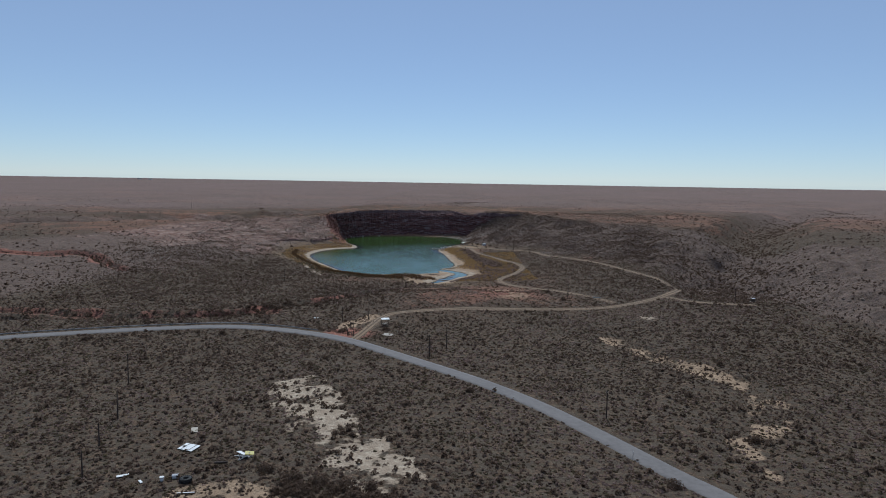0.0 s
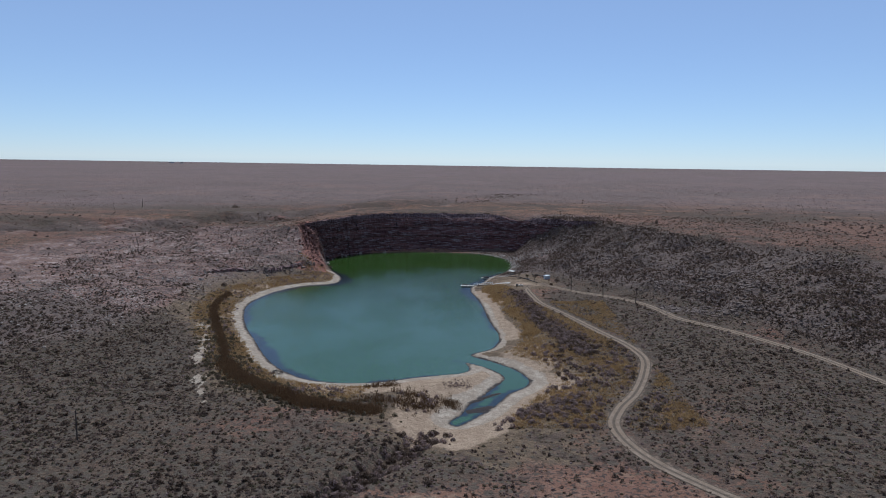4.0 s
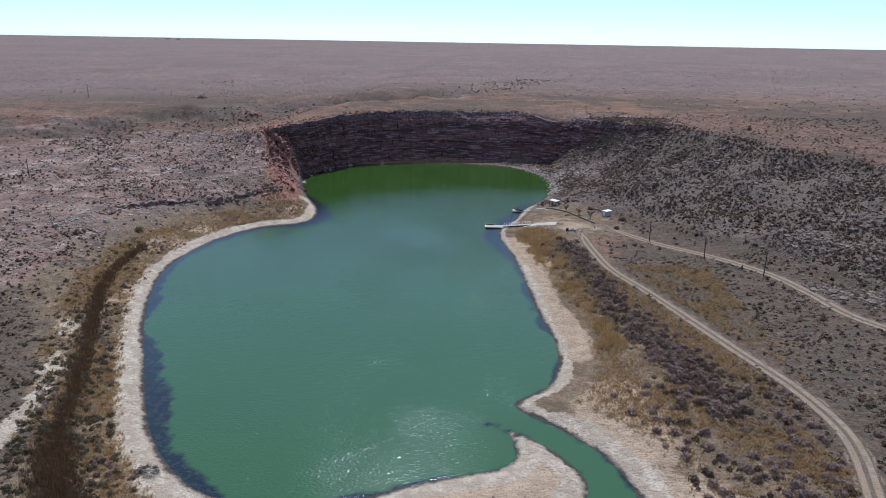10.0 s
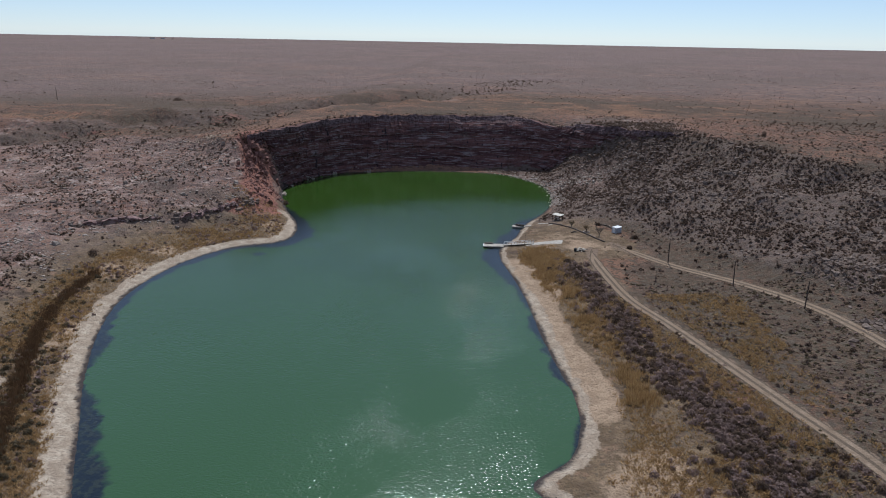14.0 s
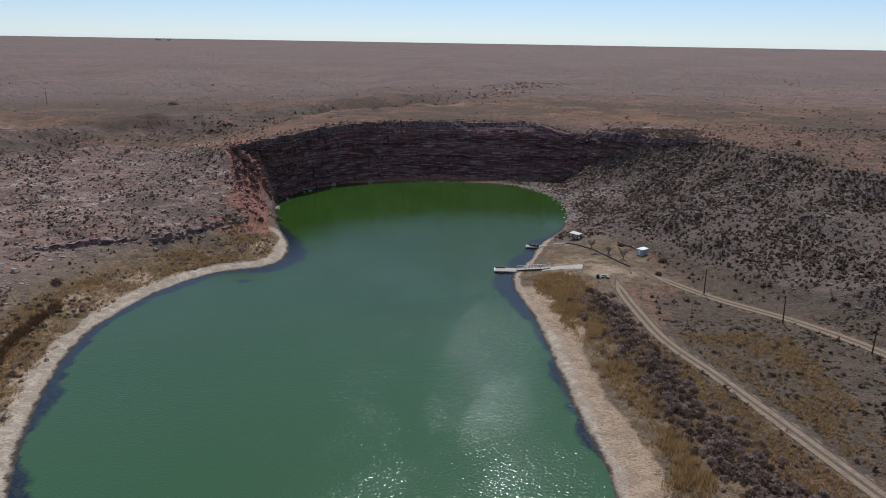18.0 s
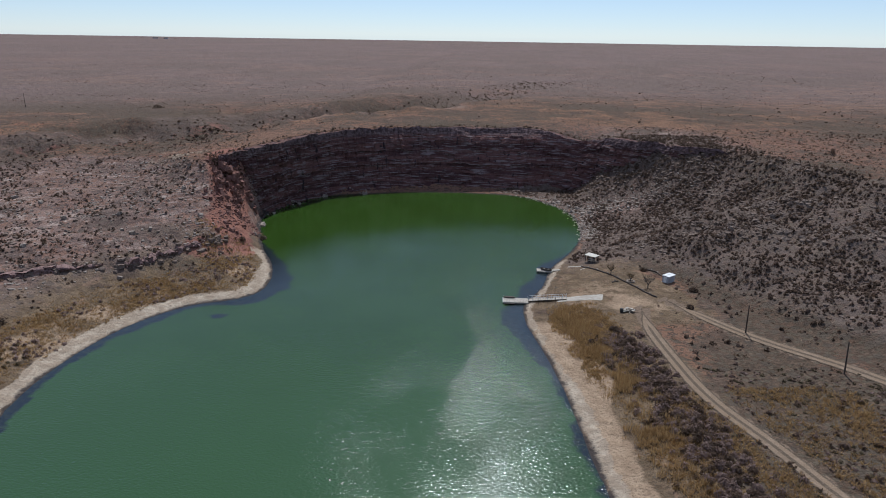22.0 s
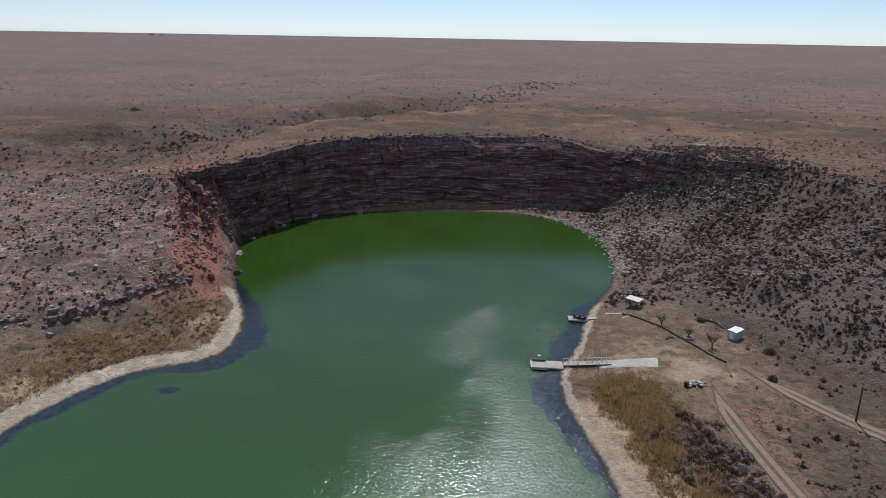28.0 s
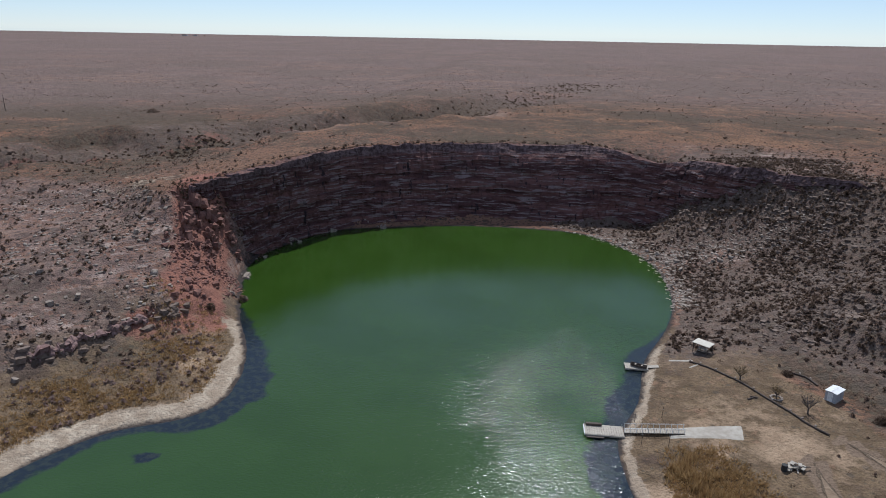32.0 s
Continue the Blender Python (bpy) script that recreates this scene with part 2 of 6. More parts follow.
    m["far_draw"] = away(X, Y, curve(FAR_DRAW, 3))
    Z = Z - 6.5 * step(24, 3, m["far_draw"] + 8 * rough(X, Y, 30, 2, 9)) * step(700, 560, Y)
    cut = np.minimum(away(X, Y, curve(CUT_BANK, 3)), np.minimum(away(X, Y, curve(LOW_CUT, 3)), away(X, Y, curve(ROAD_BANK, 3)))) + 0.8 * rough(X, Y, 9, 2, 4)
    Z = Z - 1.9 * step(3.2, 1.2, cut)
    m["cut"] = cut
    # ways are graded smooth
    m["road"] = away(X, Y, road_line)
    track = np.minimum(away(X, Y, lane_line), np.minimum(away(X, Y, shore_line), away(X, Y, spur_line)))
    m["track"] = track
    even = step(2.0, 5.0, m["road"]) * (0.1 + 0.9 * step(1.6, 3.5, track))
    # fine relief
    fine = 0.16 * rough(X, Y, 7, 4, 11) + (0.5 * rough(X, Y, 6, 3, 12) + 0.75 * rough(X, Y, 17, 3, 13)) * m["slope"] * (0.6 + 1.1 * step(10, 40, X))
    Z = Z + fine * even * step(1.0, 6, shore)
    Z = np.where(shore > 0, np.maximum(WATER_Z + (Z - WATER_Z) * step(-0.3, 1.8, shore), WATER_Z + 0.07 * np.minimum(shore, 6)), WATER_Z - 0.1 * np.minimum(-shore, 20))
    bars = np.minimum(away(X, Y, np.array([(3.9, 270), (2.1, 268.3), (-0.1, 265.6)])), 0.6 * away(X, Y, np.array([(2.0, 262.6), (-0.8, 260.6)])))
    Z = np.where(shore < 0, np.maximum(Z, WATER_Z + 0.1 - 0.35 * np.maximum(bars - 0.25, 0)), Z)
    m["bars"] = bars
    m["u"], m["wall"] = u, wall
    return Z, m


def axis(lo, hi, a, b, fine, grow):
    """Grid lines: even between a and b, wider and wider beyond."""
    mid = list(np.arange(a, b, fine))
    up, s = [mid[-1]], fine
    while up[-1] < hi:
        s *= grow
        up.append(up[-1] + s)
    down, s = [mid[0]], fine
    while down[-1] > lo:
        s *= grow
        down.append(down[-1] - s)
    return np.array(down[:0:-1] + mid + up[1:])


def mesh_from(name, verts, faces, smooth=True):
    me = bpy.data.meshes.new(name)
    verts, faces = np.asarray(verts, np.float32), np.asarray(faces, np.int32)
    n, k = faces.shape
    me.vertices.add(len(verts))
    me.vertices.foreach_set("co", verts.ravel())
    me.loops.add(n * k)
    me.loops.foreach_set("vertex_index", faces.ravel())
    me.polygons.add(n)
    me.polygons.foreach_set("loop_start", np.arange(0, n * k, k, dtype=np.int32))
    me.polygons.foreach_set("use_smooth", np.full(n, smooth))
    me.update()
    return me


def sheet(nx, ny):
    i = np.arange(nx * ny).reshape(ny, nx)
    return np.stack([i[:-1, :-1], i[:-1, 1:], i[1:, 1:], i[1:, :-1]], -1).reshape(-1, 4)


def attach(me, name, values):
    at = me.attributes.new(name, "FLOAT", "POINT")
    at.data.foreach_set("value", np.asarray(values, np.float32).ravel())


# ---- materials ----
class Nodes:
    """Short ways to wire a node material."""

    def __init__(self, name):
        self.mat = bpy.data.materials.new(name)
        self.mat.use_nodes = True
        self.t = self.mat.node_tree
        self.out = self.t.nodes["Principled BSDF"]
        geo = self.t.nodes.new("ShaderNodeNewGeometry")
        self.place = geo.outputs["Position"]
        self.island = geo.outputs["Random Per Island"]

    def put(self, socket, value):
        if hasattr(value, "is_output"):
            self.t.links.new(value, socket)
        elif isinstance(value, tuple) and len(value) == 3 and socket.type == "RGBA":
            socket.default_value = (*value, 1)
        else:
            socket.default_value = value

    def set(self, **kw):
        for k, v in kw.items():
            self.put(self.out.inputs[k.replace("_", " ")], v)
        return self

    def noise(self, size, detail=4, rough=0.6, stretch=(1, 1, 1), where=None):
        mp = self.t.nodes.new("ShaderNodeMapping")
        self.put(mp.inputs["Vector"], where or self.place)
        mp.inputs["Scale"].default_value = stretch
        n = self.t.nodes.new("ShaderNodeTexNoise")
        self.t.links.new(mp.outputs[0], n.inputs["Vector"])
        n.inputs["Scale"].default_value, n.inputs["Detail"].default_value, n.inputs["Roughness"].default_value = 1 / size, detail, rough
        return n.outputs["Fac"]

    def cells(self, size):
        """Scattered spots: the distance from the nearest one, in its size, and a value of its own from 0 to 1."""
        n = self.t.nodes.new("ShaderNodeTexVoronoi")
        n.inputs["Scale"].default_value = 1 / size
        n.voronoi_dimensions = "2D"
        self.t.links.new(self.place, n.inputs["Vector"])
        split = self.t.nodes.new("ShaderNodeSeparateColor")
        self.t.links.new(n.outputs["Color"], split.inputs[0])
        return n.outputs["Distance"], split.outputs[0]

    def attr(self, name):
        n = self.t.nodes.new("ShaderNodeAttribute")
        n.attribute_name = name
        return n.outputs["Fac"]

    def math(self, op, a, b=0.0, c=0.0):
        n = self.t.nodes.new("ShaderNodeMath")
        n.operation = op
        for s, v in zip(n.inputs, (a, b, c)):
            self.put(s, v)
        return n.outputs[0]

    def fit(self, x, a, b, c=0.0, d=1.0):
        n = self.t.nodes.new("ShaderNodeMapRange")
        n.interpolation_type = "SMOOTHSTEP"
        for s, v in zip(n.inputs[:5], (x, a, b, c, d)):
            self.put(s, v)
        return n.outputs[0]

    def mix(self, f, a, b):
        n = self.t.nodes.new("ShaderNodeMix")
        n.data_type = "RGBA"
        self.put(n.inputs[0], f)
        self.put(n.inputs[6], a)
        self.put(n.inputs[7], b)
        return n.outputs[2]

    def bump(self, height, strength=0.5, distance=0.1):
        n = self.t.nodes.new("ShaderNodeBump")
        self.put(n.inputs["Height"], height)
        n.inputs["Strength"].default_value, n.inputs["Distance"].default_value = strength, distance
        self.t.links.new(n.outputs[0], self.out.inputs["Normal"])
        return self

    def random(self):
        return self.t.nodes.new("ShaderNodeObjectInfo").outputs["Random"]


def plain(name, colour, other=None, size=0.3, roughness=0.8, metallic=0.0, bump=0.3, depth=0.02, stretch=(1, 1, 1)):
    """A surface of two near colours with grain and stains."""
    k = Nodes(name)
    other = other or tuple(c * 0.7 for c in colour)
    f = k.math("ADD", k.math("MULTIPLY", k.noise(size, stretch=stretch), 0.6), k.math("MULTIPLY", k.noise(size * 6), 0.4))
    k.set(Base_Color=k.mix(k.fit(f, 0.35, 0.65), colour, other), Roughness=roughness, Metallic=metallic, Specular_IOR_Level=0.12 if roughness > 0.9 else 0.4)
    k.bump(k.noise(size * 0.5, stretch=stretch), bump, depth)
    return k.mat


def ground_material():
    k = Nodes("ground")
    huge, big, mid, small, tiny = k.noise(260, 4, 0.6, (0.6, 1.6, 1)), k.noise(45, 5), k.noise(9, 5), k.noise(1.5, 5, 0.7), k.noise(0.3, 3)
    wob = k.math("SUBTRACT", k.math("ADD", k.math("MULTIPLY", mid, 0.4), k.math("MULTIPLY", small, 0.6)), 0.5)
    dirt = k.mix(k.fit(mid, 0.35, 0.65), (0.161, 0.081, 0.051), (0.273, 0.144, 0.092))
    dirt = k.mix(k.fit(big, 0.45, 0.62, 0.0, 0.8), dirt, (0.211, 0.115, 0.069))
    dirt = k.mix(k.math("MULTIPLY", k.attr("plain"), k.fit(k.noise(30, 5, 0.65, (0.6, 1.4, 1)), 0.36, 0.6)), dirt, (0.278, 0.148, 0.081))
    dirt = k.mix(k.math("MULTIPLY", k.attr("plain"), k.fit(k.noise(17, 5, 0.7, (0.4, 1.6, 1)), 0.56, 0.68)), dirt, (0.289, 0.115, 0.063))
    grass = k.mix(k.fit(tiny, 0.35, 0.65), (0.066, 0.042, 0.023), (0.122, 0.078, 0.042))
    col = k.mix(k.math("MULTIPLY", k.attr("grass"), k.fit(mid, 0.3, 0.55)), dirt, grass)
    col = k.mix(k.fit(k.noise(0.55, 2, 0.5), 0.54, 0.6), col, (0.056, 0.040, 0.030))
    # bare rock on the slopes
    rock = k.mix(k.fit(small, 0.4, 0.6), (0.311, 0.209, 0.157), (0.161, 0.102, 0.076))
    col = k.mix(k.math("MULTIPLY", k.attr("slope"), k.fit(k.noise(3.0, 5, 0.75), 0.47, 0.56)), col, rock)
    # broken beds of paler rock that follow the contour
    beds = k.noise(0.55, 3, 0.6, (0.045, 0.045, 1.0))
    crop = k.math("MULTIPLY", k.fit(beds, 0.52, 0.58), k.fit(k.noise(2.2, 5, 0.75), 0.45, 0.56))
    col = k.mix(k.math("MULTIPLY", k.attr("slope"), crop), col, k.mix(k.fit(small, 0.4, 0.6), (0.420, 0.325, 0.265), (0.230, 0.165, 0.130)))
    # dark broken bands that alternate with the paler beds
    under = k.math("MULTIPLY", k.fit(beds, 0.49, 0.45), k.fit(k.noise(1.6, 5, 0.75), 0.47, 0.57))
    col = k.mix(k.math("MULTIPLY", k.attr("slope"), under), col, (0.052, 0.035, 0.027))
    # low brush: dark where it grows thick, bare soil between
    brush = k.mix(k.fit(tiny, 0.38, 0.62), (0.043, 0.030, 0.021), (0.107, 0.068, 0.048))
    brush = k.mix(k.fit(big, 0.42, 0.6), brush, k.mix(k.fit(tiny, 0.38, 0.62), (0.054, 0.035, 0.024), (0.134, 0.088, 0.056)))
    thick = k.math("ADD", k.math("ADD", k.math("MULTIPLY", k.noise(1.4, 5, 0.75), 0.65), k.math("MULTIPLY", k.noise(7, 4, 0.7), 0.35)), k.math("MULTIPLY", k.math("SUBTRACT", k.attr("brush"), 0.5), 0.24))
    col = k.mix(k.fit(thick, 0.47, 0.54), col, brush)
    # wide belts of paler grass and darker growth across the plain
    col = k.mix(k.math("MULTIPLY", k.attr("far"), k.fit(huge, 0.46, 0.6)), col, k.mix(k.fit(mid, 0.4, 0.6), (0.080, 0.056, 0.045), (0.144, 0.096, 0.072)))
    # haze painted into the base colour: the plain greys with distance
    far_haze = k.mix(k.fit(k.noise(22, 5, 0.65, (0.5, 1.5, 1)), 0.42, 0.6), (0.177, 0.105, 0.081), (0.097, 0.068, 0.061))
    far_haze = k.mix(k.fit(k.noise(150, 4, 0.6, (0.3, 1.6, 1)), 0.45, 0.6), far_haze, (0.083, 0.062, 0.060))
    col = k.mix(k.math("MULTIPLY", k.attr("far_haze"), 0.75), col, far_haze)
    col = k.mix(k.math("MULTIPLY", k.attr("far"), k.fit(k.noise(6, 6, 0.8, (0.7, 1.3, 1)), 0.51, 0.6, 0.0, 0.65)), col, (0.070, 0.050, 0.039))
    bright = k.noise(11, 6, 0.75, (0.5, 1.5, 1))
    col = k.mix(k.math("MULTIPLY", k.attr("far"), k.fit(bright, 0.54, 0.62, 0.0, 0.55)), col, (0.270, 0.190, 0.150))
    streak = k.noise(38, 6, 0.7, (0.35, 1.7, 1))
    col = k.mix(k.math("MULTIPLY", k.attr("far"), k.fit(streak, 0.5, 0.6, 0.0, 0.6)), col, (0.088, 0.066, 0.056))
    # straw and olive growth on the flats round the lake
    straw = k.mix(k.fit(k.noise(2.2, 5, 0.7), 0.4, 0.6), (0.098, 0.070, 0.038), (0.185, 0.132, 0.075))
    straw = k.mix(k.fit(tiny, 0.45, 0.65), straw, (0.103, 0.076, 0.045))
    col = k.mix(k.fit(k.math("ADD", k.attr("straw"), wob), 0.3, 0.6, 0.0, 0.9), col, straw)
    # mottling: darker growth in drifts, bare spots between
    drift = k.math("ADD", k.noise(9, 6, 0.75), k.math("MULTIPLY", k.math("SUBTRACT", k.attr("brush"), 0.45), 0.2))
    col = k.mix(k.fit(drift, 0.45, 0.56, 0.0, 0.85), col, k.mix(k.fit(small, 0.42, 0.58), (0.043, 0.032, 0.024), (0.091, 0.063, 0.044)))
    col = k.mix(k.fit(k.noise(3.6, 6, 0.75), 0.57, 0.64, 0.0, 0.6), col, (0.258, 0.158, 0.098))
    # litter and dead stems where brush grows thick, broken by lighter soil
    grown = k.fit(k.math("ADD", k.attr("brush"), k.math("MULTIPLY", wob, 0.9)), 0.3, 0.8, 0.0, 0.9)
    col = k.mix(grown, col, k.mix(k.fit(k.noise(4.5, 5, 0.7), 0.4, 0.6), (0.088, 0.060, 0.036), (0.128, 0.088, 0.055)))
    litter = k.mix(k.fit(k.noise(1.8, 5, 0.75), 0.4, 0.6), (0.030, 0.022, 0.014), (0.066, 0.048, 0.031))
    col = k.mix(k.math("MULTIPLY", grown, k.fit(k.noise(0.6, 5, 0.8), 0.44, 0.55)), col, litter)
    col = k.mix(k.math("MULTIPLY", grown, k.fit(k.noise(0.8, 5, 0.8, (1.3, 0.8, 1)), 0.575, 0.65, 0.0, 0.8)), col, (0.190, 0.140, 0.090))
    # low plants too small to stand alone: olive and grey-brown spots of uneven size, thick or thin by the ground
    for size, lo, tone_a, tone_b in ((0.9, 0.30, (0.048, 0.040, 0.026), (0.100, 0.082, 0.054)), (2.1, 0.27, (0.040, 0.034, 0.024), (0.082, 0.066, 0.046))):
        d, pick = k.cells(size)
        reach = k.math("MULTIPLY", k.fit(k.math("ADD", pick, k.math("MULTIPLY", k.math("SUBTRACT", k.attr("brush"), 0.5), 0.9)), 0.1, 1.0), lo + 0.12)
        spot = k.fit(k.math("SUBTRACT", k.math("ADD", d, k.math("MULTIPLY", k.math("SUBTRACT", tiny, 0.5), 0.35)), reach), 0.05, -0.06, 0.0, 0.85)
        col = k.mix(spot, col, k.mix(pick, tone_a, tone_b))
    d, pick = k.cells(5.5)
    spot = k.fit(k.math("SUBTRACT", k.math("ADD", d, k.math("MULTIPLY", k.math("SUBTRACT", small, 0.5), 0.4)), k.math("MULTIPLY", pick, 0.26)), 0.04, -0.05, 0.0, 0.8)
    col = k.mix(k.math("MULTIPLY", k.attr("far"), spot), col, (0.045, 0.038, 0.030))
    # a painted pinkish-grey sheen, stronger on the open plain and the slopes
    pale_sheen = k.math("ADD", k.math("ADD", 0.09, k.math("MULTIPLY", k.attr("far"), 0.28)), k.math("MULTIPLY", k.attr("slope"), 0.18))
    col = k.mix(k.math("MULTIPLY", pale_sheen, k.fit(small, 0.3, 0.7, 0.6, 1.4)), col, (0.285, 0.205, 0.185))
    red = k.mix(k.fit(small, 0.35, 0.65), (0.290, 0.136, 0.096), (0.195, 0.096, 0.072))
    col = k.mix(k.fit(k.math("ADD", k.attr("red"), k.math("MULTIPLY", wob, 1.6)), 0.4, 0.7), col, red)
    sand = k.mix(k.fit(small, 0.35, 0.65), (0.375, 0.272, 0.180), (0.275, 0.192, 0.125))
    sand = k.mix(k.fit(tiny, 0.5, 0.7), sand, (0.206, 0.145, 0.094))
    col = k.mix(k.fit(k.math("ADD", k.attr("sand"), k.math("MULTIPLY", wob, 1.3)), 0.4, 0.62), col, sand)
    salt = k.mix(k.fit(small, 0.35, 0.6), (0.440, 0.360, 0.268), (0.300, 0.232, 0.166))
    salt = k.mix(k.fit(tiny, 0.52, 0.7), salt, (0.258, 0.200, 0.146))
    col = k.mix(k.fit(k.math("ADD", k.attr("salt"), k.math("MULTIPLY", wob, 2.4)), 0.42, 0.62), col, salt)
    wet = k.fit(k.math("ADD", k.attr("shore"), k.math("MULTIPLY", wob, 3.5)), 0.75, 0.0)
    col = k.mix(wet, col, (0.059, 0.048, 0.043))
    way = k.mix(k.fit(tiny, 0.3, 0.7), (0.215, 0.155, 0.110), (0.150, 0.108, 0.076))
    col = k.mix(k.fit(k.math("ADD", k.attr("track"), k.math("MULTIPLY", wob, 0.8)), 0.35, 0.6), col, way)
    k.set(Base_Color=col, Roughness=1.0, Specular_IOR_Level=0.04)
    h = k.math("ADD", k.math("MULTIPLY", small, 0.7), k.math("MULTIPLY", tiny, 0.3))
    k.bump(k.math("ADD", h, k.math("MULTIPLY", k.noise(3.2, 5, 0.7), 0.9)), 0.85, 0.8)
    return k.mat


def water_material():
    k = Nodes("water")
    d = k.attr("weed")
    patch = k.noise(14, 3)
    body = k.mix(k.fit(patch, 0.4, 0.6), (0.022, 0.049, 0.005), (0.026, 0.056, 0.007))
    body = k.mix(k.attr("sky_pale"), body, (0.035, 0.078, 0.028))  # milky in the shallow south: sky reflection painted into the body
    weed = k.fit(k.math("ADD", d, k.math("MULTIPLY", k.math("SUBTRACT", k.noise(2.5, 4), 0.5), 1.2)), 0.3, 0.75)
    col = k.mix(weed, body, k.mix(k.fit(k.noise(0.8, 3), 0.45, 0.6), (0.008, 0.013, 0.018), (0.02, 0.026, 0.022)))
    k.set(Base_Color=col, Roughness=0.13, IOR=1.40)
    gust = k.fit(k.noise(20, 5, 0.65, (1, 0.7, 1)), 0.38, 0.62, 0.6, 1.15)
    waves = k.math("ADD", k.noise(0.36, 1, 0.5, (1, 1.4, 1)), k.math("MULTIPLY", k.noise(0.17, 1, 0.5, (1, 1.4, 1)), 0.4))
    k.bump(k.math("MULTIPLY", k.math("SUBTRACT", waves, 0.7), k.math("MULTIPLY", gust, k.attr("ripple"))), 0.85, 0.074)
    return k.mat


def cliff_material():
    k = Nodes("cliff_rock")
    strata = k.noise(1.1, 4, 0.6, (0.06, 0.06, 1.0))
    fine = k.noise(0.35, 3, 0.6, (0.08, 0.08, 1.0))
    block = k.noise(2.5, 5, 0.7)
    col = k.mix(k.fit(strata, 0.4, 0.6), (0.076, 0.037, 0.036), (0.150, 0.073, 0.064))
    col = k.mix(k.fit(fine, 0.52, 0.62), col, (0.215, 0.160, 0.152))
    col = k.mix(k.fit(block, 0.56, 0.75), col, (0.100, 0.068, 0.068))
    col = k.mix(k.fit(k.noise(1.2, 3, 0.6, (1, 1, 0.1)), 0.6, 0.68), col, (0.036, 0.025, 0.027))
    top = k.t.nodes.new("ShaderNodeSeparateXYZ")
    k.t.links.new(k.place, top.inputs[0])
    col = k.mix(k.fit(k.math("ADD", top.outputs[2], k.math("MULTIPLY", block, 3)), 18.0, 19.4), col, k.mix(k.fit(k.noise(0.9, 4, 0.7), 0.42, 0.58), (0.170, 0.115, 0.112), (0.070, 0.044, 0.043)))
    up = k.t.nodes.new("ShaderNodeSeparateXYZ")
    k.t.links.new(k.t.nodes["Geometry"].outputs["True Normal"], up.inputs[0])
    soil = k.mix(k.fit(k.noise(1.0, 4, 0.7), 0.4, 0.6), (0.160, 0.087, 0.069), (0.070, 0.041, 0.037))
    col = k.mix(k.math("MULTIPLY", k.fit(up.outputs[2], 0.75, 0.92), k.fit(top.outputs[2], 14.5, 16.0)), col, soil)
    k.set(Base_Color=col, Roughness=0.95, Specular_IOR_Level=0.15)
    k.bump(k.math("ADD", fine, block), 0.9, 0.5)
    return k.mat


M_GROUND, M_WATER, M_CLIFF = ground_material(), water_material(), cliff_material()
M_ASPHALT = plain("asphalt", (0.118, 0.105, 0.098), (0.155, 0.138, 0.128), 0.8, 0.85, bump=0.1)


def leaf_material(name, a, b, rough_=0.9, through_=0.4):
    """Twigs and dry leaves: a matt surface that lets some light through."""
    k = Nodes(name)
    f = k.math("ADD", k.math("MULTIPLY", k.island, 0.6), k.math("MULTIPLY", k.noise(3.0, 2), 0.5))
    col = k.mix(k.fit(f, 0.25, 0.85), a, b)
    k.set(Base_Color=col, Roughness=rough_, Specular_IOR_Level=0.08)
    thin, both = k.t.nodes.new("ShaderNodeBsdfTranslucent"), k.t.nodes.new("ShaderNodeMixShader")
    k.t.links.new(col, thin.inputs["Color"])
    both.inputs[0].default_value = through_
    k.t.links.new(k.out.outputs[0], both.inputs[1])
    k.t.links.new(thin.outputs[0], both.inputs[2])
    k.t.links.new(both.outputs[0], k.t.nodes["Material Output"].inputs["Surface"])
    return k.mat


M_SAGE = leaf_material("grey_scrub", (0.100, 0.069, 0.051), (0.205, 0.142, 0.110), through_=0.5)
M_TWIG = leaf_material("grey_twigs", (0.175, 0.122, 0.100), (0.340, 0.245, 0.207), through_=0.55)
M_DARK = leaf_material("dark_scrub", (0.080, 0.054, 0.037), (0.165, 0.113, 0.081), through_=0.5)
M_OLIVE = leaf_material("olive_scrub", (0.078, 0.063, 0.037), (0.165, 0.127, 0.078), through_=0.5)
M_STRAW = leaf_material("straw_grass", (0.16, 0.112, 0.057), (0.33, 0.245, 0.135))
M_DRY = leaf_material("brown_grass", (0.082, 0.053, 0.032), (0.180, 0.120, 0.073))
M_RUST = leaf_material("rusty_reed", (0.070, 0.040, 0.022), (0.165, 0.098, 0.050))
M_GOLD = leaf_material("golden_reed", (0.27, 0.165, 0.070), (0.46, 0.31, 0.145))
M_ROCK = plain("boulder_rock", (0.225, 0.170, 0.135), (0.115, 0.083, 0.065), 0.7, 0.92, bump=0.8, depth=0.2)

# ---- the ground, one sheet ----
xs = axis(-5300, 5300, -150, 135, 1.0, 1.08)
ys = axis(-1500, 5400, 66, 482, 1.0, 1.08)
GX, GY = np.meshgrid(xs, ys)
GZ, MASK = land(GX, GY)


